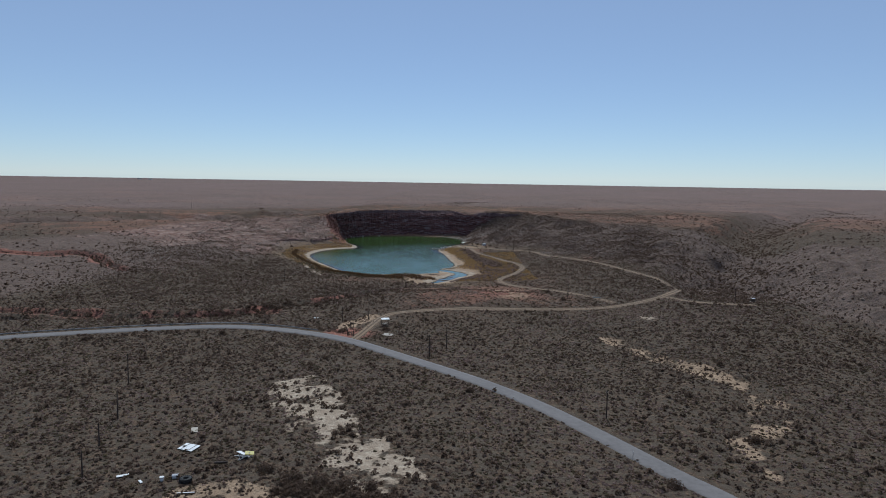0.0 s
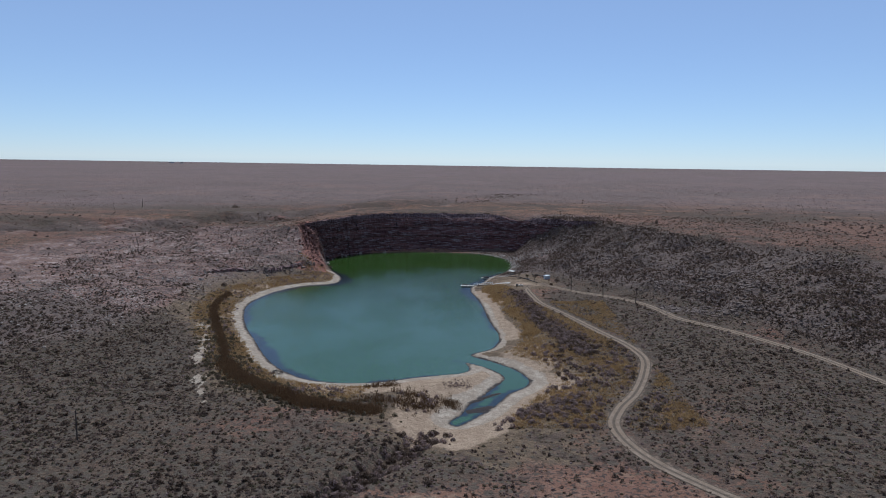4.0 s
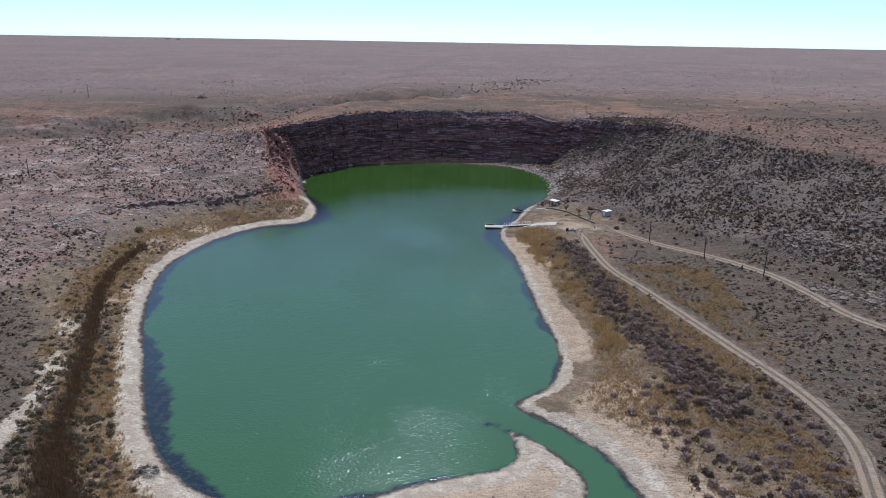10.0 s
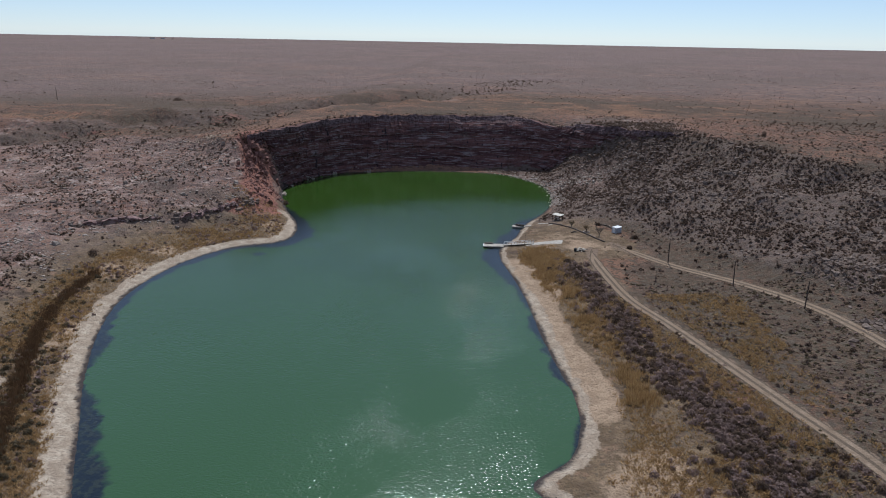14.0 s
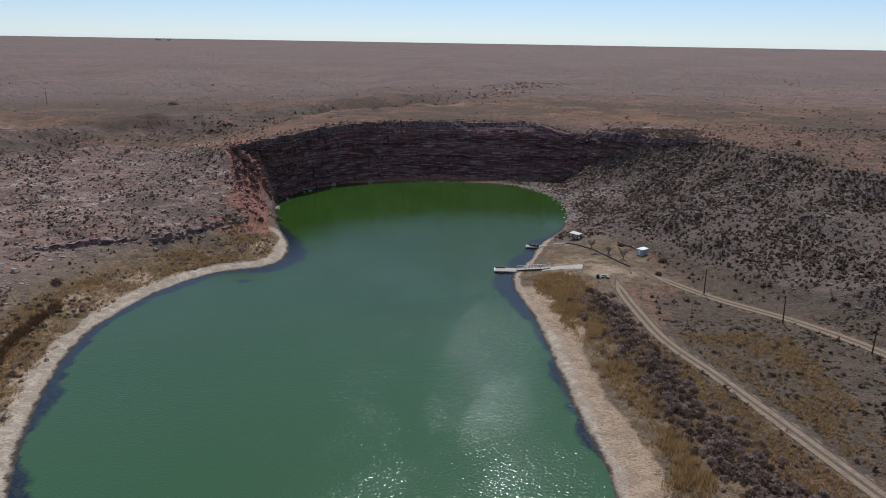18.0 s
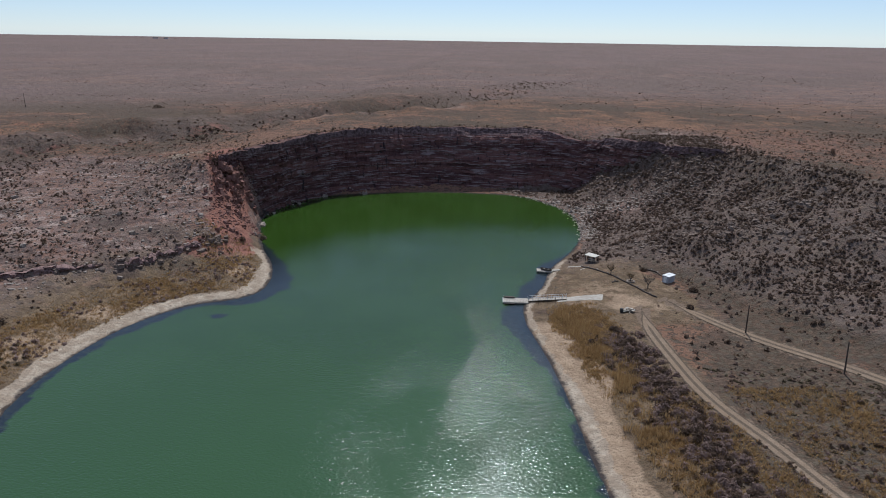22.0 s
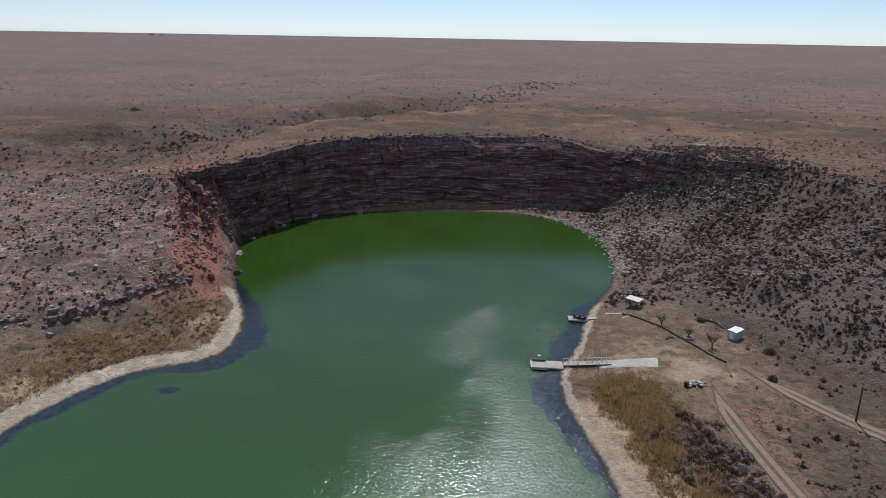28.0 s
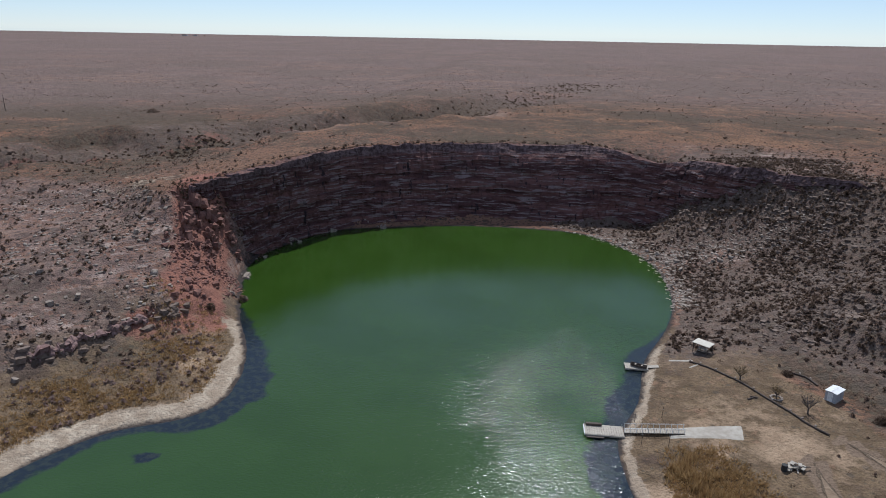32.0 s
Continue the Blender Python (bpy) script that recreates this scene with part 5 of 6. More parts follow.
def floating_dock():
    ob = new("floating_dock")
    ob.matrix_world = pose(-4.0, 375.75, WATER_Z, 0, 0, -1) @ Matrix.Diagonal((0.9, 0.85, 0.85, 1))
    tagged(ob, "pale weathered floating dock with a dark bench on green water", "dock")
    for k in range(16):
        part("plank", box(0.28, 2.3, 0.05, (-2.25 + k * 0.3, 0, 0.36 + 0.004 * (k % 3)), (0, 0, 0), 0.008), M_BOARD, ob)
    for s in (-1, 1):
        part("side_beam", box(4.9, 0.1, 0.22, (0, s * 1.2, 0.24)), M_BOARD, ob)
        part("float", rod((-2.3, s * 0.75, 0.05), (2.3, s * 0.75, 0.05), 0.24, 0.24, 8), M_BLACK, ob, "dark barrel float")
    part("end_beam", box(0.1, 2.3, 0.22, (-2.45, 0, 0.24)), M_WHITE, ob)
    part("bench", box(2.0, 0.42, 0.3, (-1.2, 1.0, 0.56), (0, 0, 0), 0.03), M_DARKWOOD, ob, "low dark bench")
    part("apron", box(2.1, 0.7, 0.06, (-1.2, -1.42, 0.16), (-14, 0, 0)), M_DARKWOOD, ob)
    for sx in (-2.35, 2.3):
        part("mooring_post", rod((sx, 1.15, -0.4), (sx, 1.15, 0.8), 0.05, 0.045, 6), M_GALV, ob)


def gangway():
    a, b = Vector((-1.8, 375.8, 2.12)), Vector((4.6, 375.2, float(height(4.6, 375.2)[0]) + 0.22))
    ob = new("gangway")
    run = b - a
    ob.matrix_world = Matrix.Translation(a) @ Matrix.Rotation(math.atan2(run.y, run.x), 4, "Z")
    tagged(ob, "white-railed wooden gangway from the shore to the dock", "gangway")
    n, far, up = 22, run.xy.length, run.z
    for k in range(n):
        part("plank", box(far / n * 0.92, 1.0, 0.04, ((k + 0.5) * far / n, 0, up * (k + 0.5) / n)), M_BOARD, ob)
    for s in (-1, 1):
        part("stringer", rod((0, s * 0.47, -0.08), (far, s * 0.47, up - 0.08), 0.06, 0.06, 5), M_DARKWOOD, ob)
        part("hand_rail", rod((0, s * 0.5, 0.55), (far, s * 0.5, up + 0.55), 0.03, 0.03, 6), M_WHITE, ob)
        for k in range(11):
            x = 0.05 + k * (far - 0.1) / 10
            part("rail_post", box(0.05, 0.05, 0.58, (x, s * 0.5, up * x / far + 0.27)), M_WHITE, ob)


floating_dock()
gangway()


def draped(name, corners, mat, label, category, nx=16, ny=8, lift=0.06, ragged=0.12, kind="structure"):
    """A thin slab laid over the ground between four corners."""
    a, b, c, d = (np.array(q, float) for q in corners)
    U, V = np.meshgrid(np.linspace(0, 1, nx), np.linspace(0, 1, ny))
    P = (a * (1 - U[..., None]) + b * U[..., None]) * (1 - V[..., None]) + (d * (1 - U[..., None]) + c * U[..., None]) * V[..., None]
    edge = np.minimum(np.minimum(U, 1 - U), np.minimum(V, 1 - V)) < 1e-6
    P = P + np.where(edge[..., None], ragged, 0) * np.stack([rough(P[..., 0], P[..., 1], 0.8, 2, 61), rough(P[..., 0], P[..., 1], 0.8, 2, 62)], -1)
    Z = height(P[..., 0].ravel(), P[..., 1].ravel()).reshape(U.shape) + lift
    Z = np.where(edge, Z - lift - 0.08, Z)
    me = mesh_from(name, np.concatenate([P, Z[..., None]], -1).reshape(-1, 3), sheet(nx, ny))
    me.materials.append(mat)
    return tagged(new(name, me), label, category, kind=kind)


draped("boat_ramp", [(2.6, 374.0), (10.6, 372.9), (11.2, 376.4), (2.8, 376.6)], M_CONCRETE, "cracked pale concrete boat ramp running down to the dock", "ramp")
draped("concrete_slab", [(-14.9, 159.6), (-12.2, 158.8), (-11.4, 161.0), (-14.2, 162.0)], M_CONCRETE, "broken pale concrete slab among scrub", "slab", 10, 8, 0.08, 0.35)
# the shelter floor is a dark sheet that paints in the roof's shade
draped("shelter_shade", [(10.2, 396.0), (11.8, 394.0), (13.9, 396.3), (12.2, 398.2)], M_DARKWOOD, "floor under the picnic shelter, darkened with painted roof shade", "slab", 8, 8, 0.05, 0.1)
draped("footpath", [(6.8, 393.6), (10.2, 393.2), (10.2, 393.9), (6.9, 394.4)], M_CONCRETE, "narrow pale stone path down to the small dock", "path", 14, 4, 0.05, 0.15)
draped("footpath", [(9.2, 391.2), (11.1, 392.3), (10.8, 392.7), (8.9, 391.6)], M_CONCRETE, "short pale worn path by the log border", "path", 10, 4, 0.05, 0.1)


def small_dock():
    ob = new("small_dock")
    ob.matrix_world = pose(2.3, 391.9, WATER_Z, 0, 0, -3)
    tagged(ob, "small pale plank dock at the shore", "dock")
    for k in range(10):
        part("plank", box(0.28, 1.5, 0.05, (-1.35 + 0.3 * k, 0, 0.3)), M_BOARD, ob)
    for s in (-1, 1):
        part("side_beam", box(3.1, 0.1, 0.2, (0, s * 0.78, 0.2)), M_BOARD, ob)
        part("float", rod((-1.4, s * 0.5, 0.03), (1.4, s * 0.5, 0.03), 0.17, 0.17, 8), M_BLACK, ob)
    part("gangplank", box(1.6, 0.7, 0.06, (2.2, 0.2, 0.36), (0, -4, 8)), M_BOARD, ob)
    # a skiff pulled up on it
    boat = new("skiff")
    boat.matrix_world = pose(2.6, 391.7, WATER_Z + 0.36, 0, 0, -24)
    tagged(boat, "dark-hulled small rowing skiff lying on the plank dock", "boat")
    bm = bmesh.new()
    ring = []
    for k in range(9):
        t = k / 8
        w = 0.34 * math.sin(math.pi * (0.12 + 0.80 * t)) ** 0.6
        x = -1.1 + 2.2 * t
        lift = 0.1 * (2 * t - 1) ** 2
        ring.append([bm.verts.new(q) for q in ((x, -w, 0.34 + lift), (x, -w * 0.7, lift * 0.5), (x, w * 0.7, lift * 0.5), (x, w, 0.34 + lift), (x, w - 0.05, 0.34 + lift), (x, w * 0.7 - 0.04, 0.06 + lift * 0.5), (x, -w * 0.7 + 0.04, 0.06 + lift * 0.5), (x, -w + 0.05, 0.34 + lift))])
    for p0, p1 in zip(ring[:-1], ring[1:]):
        for k in range(8):
            bm.faces.new((p0[k], p0[(k + 1) % 8], p1[(k + 1) % 8], p1[k]))
    bm.faces.new(ring[0][::-1])
    bm.faces.new(ring[-1])
    hull = part("hull", bm, M_DARKWOOD, boat)
    for x in (-0.45, 0.4):
        part("thwart", box(0.2, 0.56, 0.04, (x, 0, 0.27)), M_BOARD, hull)


small_dock()


def log_border(points, label):
    """A row of old timbers laid end to end along a line."""
    line = curve(points, 3)
    ob = thing("log_border", line[0][0], line[0][1], 0, label, "border")
    inv = ob.matrix_world.inverted()
    for k, (p0, p1) in enumerate(zip(line[:-1], line[1:])):
        q0 = Vector((*p0, float(height(*p0)[0]) + 0.12))
        q1 = Vector((*p1, float(height(*p1)[0]) + 0.12))
        part("log", rod(inv @ q0, inv @ (q0 + (q1 - q0) * 0.97), 0.13, 0.11, 7), M_DARKWOOD, ob)
        if k % 2 == 0:
            part("kerb_stone", box(0.35, 0.2, 0.16, inv @ (q0 + Vector((0.12, 0.28, 0.08))), (0, 0, random.uniform(0, 90)), 0.03), M_PALEROCK, ob)


log_border([(9.6, 393.2), (11.3, 391.1), (13.6, 387.2), (15.4, 382.9), (17.3, 379.4), (18.2, 377.0), (19.8, 375.2)], "row of dark old timbers with pale stones edging a dirt yard")
log_border([(21.0, 389.6), (22.6, 388.5), (23.2, 386.4)], "short row of dark timbers leading to the shed")


def bare_tree(x, y, tall, spread, label, seed, mat=None):
    """Trunk, limbs and fine leafless twigs."""
    r = random.Random(seed)
    ob = thing("tree", x, y, r.uniform(0, 360), label, "tree", lift=-0.1)
    part("trunk", rod((0, 0, 0), (0.08, 0, tall * 0.32), 0.1 * tall / 2.5, 0.075 * tall / 2.5, 8), M_BARK, ob)
    twigs = bmesh.new()
    for k in range(7):
        a = k * 0.9 + r.uniform(-0.2, 0.2)
        base = Vector((0.08, 0, tall * (0.22 + 0.1 * r.random())))
        out = Vector((math.cos(a), math.sin(a), 0))
        end = base + out * spread * r.uniform(0.3, 0.5) + Vector((0, 0, tall * r.uniform(0.3, 0.5)))
        part("limb", rod(base, end, 0.045 * tall / 2.5, 0.022 * tall / 2.5, 5), M_BARK, ob)
        for m in range(14):
            p0 = base.lerp(end, r.uniform(0.35, 1.0))
            p1 = p0 + Vector((r.uniform(-1, 1), r.uniform(-1, 1), r.uniform(0.3, 1.1))) * spread * 0.26
            rod(p0, p1, 0.013, 0.007, 3, twigs)
            for w in range(3):
                q = p0.lerp(p1, r.uniform(0.4, 1.0))
                rod(q, q + Vector((r.uniform(-1, 1), r.uniform(-1, 1), r.uniform(0, 1))) * spread * 0.14, 0.008, 0.005, 3, twigs)
    part("twigs", twigs, mat or M_BARK, ob)


bare_tree(19.2, 379.4, 2.7, 2.2, "leafless grey-barked tree with spreading limbs beside dark timbers", 3)
bare_tree(14.2, 387.2, 2.2, 1.6, "small pale leafless tree inside a timber border", 4, M_STRAW)
bare_tree(16.9, 382.6, 2.1, 1.7, "small leafless tree ringed with stones", 5, M_STRAW)
ring = thing("stone_ring", 16.9, 382.6, 0, "ring of grey stones round a small tree", "stones")
for k in range(12):
    part("stone", box(0.3, 0.24, 0.2, (0.62 * math.cos(k * 0.524), 0.62 * math.sin(k * 0.524), 0.06), (0, 0, 37 * k), 0.04), M_PALEROCK, ring)


def sliver_bush(name, x, y, wide, tall, mat, label, seed, group="large bushes"):
    """A big bush: several stems and a ragged crown of many slivers."""
    r = random.Random(seed)
    ob = thing(name, x, y, r.uniform(0, 360), label, "bush", group, -0.05)
    for k in range(4):
        a = k * 1.57 + r.random()
        part("stem", rod((0, 0, 0), (0.3 * wide * math.cos(a), 0.3 * wide * math.sin(a), tall * 0.6), 0.035, 0.02, 5), M_BARK, ob)
    tri = puff(420, wide, tall, 0.07 + 0.018 * wide, seed)
    me = mesh_from("crown", tri.reshape(-1, 3), np.arange(tri.shape[0] * 3).reshape(-1, 3), False)
    me.materials.append(mat)
    crown = new("crown", me)
    crown.parent = ob


for k, (x, y, wide, tall) in enumerate(((-53, 158.2, 2.2, 1.3), (30.4, 82.6, 3.0, 1.5), (5.4, 119.2, 2.0, 1.1), (-82.5, 151.6, 2.6, 1.0), (73.5, 433, 1.8, 2.2), (-151, 553, 6.0, 2.0), (-80.8, 354, 2.4, 1.6), (-90, 346.5, 2.6, 1.2),
                                        (34.5, 215.3, 2.2, 1.6), (37.3, 202.0, 2.6, 1.5), (-44, 195.8, 3.0, 1.4), (-20.3, 216.2, 2.4, 1.2), (46, 120, 2.2, 1.3), (49, 100, 2.4, 1.4), (60, 140, 2.2, 1.5), (-36, 190, 3.2, 1.6),
                                        (-47, 186, 3.4, 1.6), (24, 370.5, 1.6, 1.0), (26.8, 378.4, 2.2, 1.1), (20.5, 388.8, 1.8, 1.0), (-60, 398.5, 1.8, 1.3), (-58.6, 407, 2.0, 1.5), (-14, 164.5, 2.6, 1.0), (-24.6, 163.0, 3.0, 1.1))):
    sliver_bush("bush", x, y, wide, tall, M_DARK, "large dark leafless bush standing out from low scrub", 100 + k)
for k, (x, y, wide) in enumerate(((-23, 84.6, 3.4), (-19.2, 82.6, 3.8), (-15.4, 81.6, 3.6), (-11.6, 80.8, 3.6), (-8.6, 79.8, 2.6))):
    sliver_bush("bush", x, y, wide, 1.4, M_DARK, "dense dark brush beside the dumping ground", 140 + k, "brush at the dump")

# ---- the dump by the road ----
def panel(x, y, turn, sx, sy, tilt, mat, name, label, strips=False):
    ob = thing(name, x, y, turn, label, "panel", "dumped panels")
    part("sheet", box(sx, sy, 0.05, (0, 0, 0.16), (tilt, 0, 0), 0.01), mat, ob)
    if strips:
        for s in (-0.62, 0.62):
            part("strap", box(0.1, sy * 1.02, 0.02, (s, 0, 0.2), (tilt, 0, 0)), M_BLACK, ob)
    part("batten", box(sx * 0.9, 0.06, 0.1, (0, 0, 0.06)), M_DARKWOOD, ob)


panel(-35.9, 91.9, -22, 2.5, 1.9, 4, M_WHITE, "dumped_sheet", "white sheet panel with dark straps lying on scrub", True)
panel(-37.6, 98.6, 20, 1.0, 1.7, 5, M_BOARD, "grey_panel", "pale grey board lying on scrub")
panel(-40.8, 82.3, 30, 1.5, 0.5, 3, M_WHITE, "white_scrap", "narrow white scrap lying in scrub")
panel(-37.7, 80.5, -50, 0.9, 0.3, 3, M_WHITE, "white_scrap", "small white scrap lying in scrub")
panel(-31.0, 77.9, 8, 2.1, 0.16, 2, M_WHITE, "white_plank", "long pale plank lying on the ground")
heap = thing("junk_heap", -27.0, 88.2, 0, "tangled heap of white frames and a yellow panel", "junk")
for k in range(9):
    r = random.Random(k)
    part("frame_bar", rod((r.uniform(-1.2, 1.2), r.uniform(-0.9, 0.9), 0.03), (r.uniform(-1.2, 1.2), r.uniform(-0.9, 0.9), r.uniform(0.3, 0.8)), 0.045, 0.045, 5), M_WHITE, heap)
part("yellow_panel", box(1.2, 0.7, 0.05, (0.6, 0.9, 0.45), (18, 10, 20)), M_YELLOW, heap, "faded yellow panel")
part("white_sheet", box(1.4, 0.8, 0.05, (-0.5, 1.0, 0.4), (-15, 8, -30)), M_WHITE, heap)
part("dark_box", box(0.9, 0.6, 0.4, (0.1, 0.0, 0.2), (0, 0, 25), 0.04), M_BLACK, heap)
tyre = thing("tyre", -32.3, 81.3, 0, "large worn black tractor tyre lying on dirt", "tyre")
bm = bmesh.new()
rings = []
for k in range(20):
    a = 2 * math.pi * k / 20
    rings.append([bm.verts.new(((0.52 + 0.24 * math.cos(t)) * math.cos(a), (0.52 + 0.24 * math.cos(t)) * math.sin(a), 0.3 + 0.32 * math.sin(t))) for t in (2 * math.pi * q / 8 for q in range(8))])
for k in range(20):
    for q in range(8):
        bm.faces.new((rings[k][q], rings[(k + 1) % 20][q], rings[(k + 1) % 20][(q + 1) % 8], rings[k][(q + 1) % 8]))
casing = part("casing", bm, M_BLACK, tyre)
for k in range(20):
    a = 2 * math.pi * k / 20 + 0.15
    part("tread_block", box(0.07, 0.1, 0.55, (0.765 * math.cos(a), 0.765 * math.sin(a), 0.3), (25, 0, math.degrees(a))), M_BLACK, casing)
bucket = thing("bucket", -35.3, 81.2, 0, "white plastic bucket standing on dirt", "bucket")
shell = part("shell", rod((0, 0, 0), (0, 0, 0.5), 0.22, 0.27, 12), M_WHITE, bucket)
part("rim", rod((0, 0, 0.47), (0, 0, 0.53), 0.29, 0.29, 12), M_WHITE, shell)
crate = thing("crate", -34.0, 82.2, 12, "white crate standing on dirt beside a bucket", "crate")
part("body", box(0.75, 0.5, 0.4, (0, 0, 0.2), bevel=0.03), M_WHITE, crate)
part("lid", box(0.8, 0.55, 0.06, (0, 0, 0.43), bevel=0.01), M_GREYWALL, crate)
log = thing("log", -29.6, 86.6, 8, "dark fallen log at the edge of the dirt pad", "log")
part("stem", rod((-0.9, 0, 0.14), (0.9, 0.1, 0.16), 0.17, 0.13, 8), M_DARKWOOD, log)
part("branch_stub", rod((0.3, 0, 0.2), (0.5, 0.2, 0.45), 0.05, 0.03, 6), M_DARKWOOD, log)

# ---- by the junction ----
def offset(line, d):
    t = np.gradient(line, axis=0)
    return line + np.stack([-t[:, 1], t[:, 0]], -1) / np.linalg.norm(t, axis=1)[:, None] * d


edge = offset(curve(ROAD, 4), 2.15)
edge = edge[(edge[:, 0] > -112) & (edge[:, 0] < -28.5)]
rail = thing("guardrail", edge[0][0], edge[0][1], 0, "dull steel guardrail on posts along the road bend", "guardrail")
inv = rail.matrix_world.inverted()
for k, (p0, p1) in enumerate(zip(edge[:-1], edge[1:])):
    q0, q1 = (Vector((*p, float(height(*p)[0]))) for p in (p0, p1))
    for zz in (0.36, 0.5):
        part("rail", rod(inv @ (q0 + Vector((0, 0, zz))), inv @ (q1 + Vector((0, 0, zz))), 0.07, 0.07, 5), M_GALV, rail)
    part("rail_post", box(0.12, 0.12, 0.75, inv @ (q0 + Vector((0, 0.12, 0.22)))), M_DARKWOOD, rail)
board = thing("notice_board", -22.8, 166.4, 0, "dark wooden notice board on two posts beside the lane", "notice board")
for s in (-0.4, 0.4):
    part("post", box(0.1, 0.1, 1.4, (s, 0, 0.65)), M_DARKWOOD, board)
part("panel", box(0.9, 0.06, 0.5, (0, -0.02, 1.05), bevel=0.01), M_DARKWOOD, board)
for x, y in ((-22.9, 159.4), (-21.3, 158.4)):
    gp = thing("gate_post", x, y, 10, "thick dark timber gate post at the lane mouth", "post", "gate posts", -0.1)
    part("post", box(0.2, 0.2, 1.5, (0, 0, 0.75), bevel=0.02), M_DARKWOOD, gp)
    part("cap", box(0.24, 0.24, 0.06, (0, 0, 1.52), bevel=0.01), M_DARKWOOD, gp)
sign = thing("road_sign", 27.3, 90.5, 70, "small roadside sign on a thin steel post", "sign")
part("post", rod((0, 0, 0), (0, 0, 1.3), 0.03, 0.03, 6), M_GALV, sign)
part("plate", box(0.42, 0.03, 0.42, (0, -0.03, 1.15), bevel=0.01), M_GREYWALL, sign)
for x in (-33.9, -33.0):
    seat = thing("concrete_block", x, 175.0, 8, "white block among scrub beside the wash", "block", "white blocks")
    part("block", box(0.5, 0.4, 0.35, (0, 0, 0.17), bevel=0.03), M_WHITE, seat)
pipe = thing("pipe", 48.6, 206.9, -7, "pale steel pipe lying on two sleepers", "pipe")
part("tube", rod((-1.3, 0, 0.28), (1.3, 0, 0.28), 0.16, 0.16, 10), M_GREYWALL, pipe)
for s in (-0.9, 0.9):
    part("sleeper", box(0.2, 0.6, 0.14, (s, 0, 0.06)), M_DARKWOOD, pipe)
tank = thing("water_tank", 98.6, 208.8, 20, "dark metal stock tank on a low stand", "tank")
part("vessel", rod((0, 0, 0.25), (0, 0, 1.25), 0.7, 0.7, 14), M_DARKWOOD, tank)
part("lid", rod((0, 0, 1.25), (0, 0, 1.33), 0.73, 0.5, 14), M_GALV, tank)
part("stand", box(1.5, 1.5, 0.25, (0, 0, 0.12), bevel=0.02), M_CONCRETE, tank)

# ---- by the lake ----
pile = thing("board_pile", 13.6, 368.6, 25, "heap of pale boards and dark scrap on dirt", "boards")
for k in range(14):
    r = random.Random(50 + k)
    part("board", box(r.uniform(0.6, 1.8), r.uniform(0.12, 0.3), 0.05, (r.uniform(-0.8, 0.8), r.uniform(-0.5, 0.5), 0.08 + 0.03 * k), (r.uniform(-8, 8), r.uniform(-12, 12), r.uniform(-60, 60))), M_BOARD if k % 4 else M_DARKWOOD, pile)
for k, (sx, sy, x, y) in enumerate(((0.55, 0.4, 0.1, 0.4), (0.5, 0.35, 0.6, -0.1))):
    part("white_sheet", box(sx, sy, 0.03, (x, y, 0.54), (6, -5, 20 + 25 * k)), M_BOARD, pile, "pale flat sheet")
part("barrel", rod((-1.1, 0.2, 0), (-1.1, 0.2, 0.7), 0.28, 0.28, 10), M_BLACK, pile)
for k, (x, y, a) in enumerate(((13.8, 382.2, 30), (14.3, 382.5, -20))):
    lg = thing("firewood_log", x, y, a, "short dark log lying on the dirt yard", "log", "short logs")
    part("stem", rod((-0.4, 0, 0.1), (0.4, 0, 0.1), 0.11, 0.1, 7), M_DARKWOOD, lg)
for x, y in ((-0.2, 378.2), (3.0, 378.9), (-0.3, 373.4), (2.4, 372.7)):
    st = thing("steel_stake", x, y, 0, "thin dark steel stake near the gangway", "stake", "steel stakes", -0.2)
    part("shaft", rod((0, 0, 0), (0.05, 0, 1.7), 0.028, 0.028, 5), M_POLE, st)
    part("collar", rod((0.04, 0, 1.3), (0.042, 0, 1.4), 0.045, 0.045, 6), M_GALV, st)
mound = thing("twig_heap", -39.9, 276.5, 0, "grey heap of twigs on the pale shore", "brush heap")
tw = bmesh.new()
for k in range(150):
    r = random.Random(300 + k)
    a, q = r.uniform(0, 6.28), r.random() ** 0.5
    c = Vector((1.3 * q * math.cos(a), 1.1 * q * math.sin(a), 0.05 + 0.5 * (1 - q * q)))
    d = Vector((r.uniform(-1, 1), r.uniform(-1, 1), r.uniform(-0.2, 0.4))) * 0.5
    rod(c - d * 0.5, c + d, 0.025, 0.012, 3, tw)
part("twigs", tw, M_BARK, mound)


# ---- rock ledge on the west slope ----
def block_mesh(seed):
    """A broken rock: a slab split along flat joints."""
    r = random.Random(seed)
    bm = bmesh.new()
    bmesh.ops.create_cube(bm, size=1.0)
    for k in range(7):
        n = Vector((r.gauss(0, 1), r.gauss(0, 1), r.gauss(0, 0.55))).normalized()
        bmesh.ops.bisect_plane(bm, geom=bm.verts[:] + bm.edges[:] + bm.faces[:], plane_co=n * r.uniform(0.36, 0.52), plane_no=n, clear_outer=True)
        bmesh.ops.holes_fill(bm, edges=[e for e in bm.edges if e.is_boundary])
    for v in bm.verts:
        v.co += Vector((r.uniform(-1, 1), r.uniform(-1, 1), r.uniform(-1, 1))) * 0.03
    bmesh.ops.triangulate(bm, faces=bm.faces[:])
    bmesh.ops.recalc_face_normals(bm, faces=bm.faces[:])
    me = bpy.data.meshes.new("rock")
    bm.to_mesh(me)
    bm.free()
    return me


BLOCKS = {m.name: [block_mesh(500 + k) for k in range(6)] for m in (M_ROCK, M_PALEROCK, M_REDROCK)}
for m in (M_ROCK, M_PALEROCK, M_REDROCK):
    for me in BLOCKS[m.name]:
        me.materials.append(m)


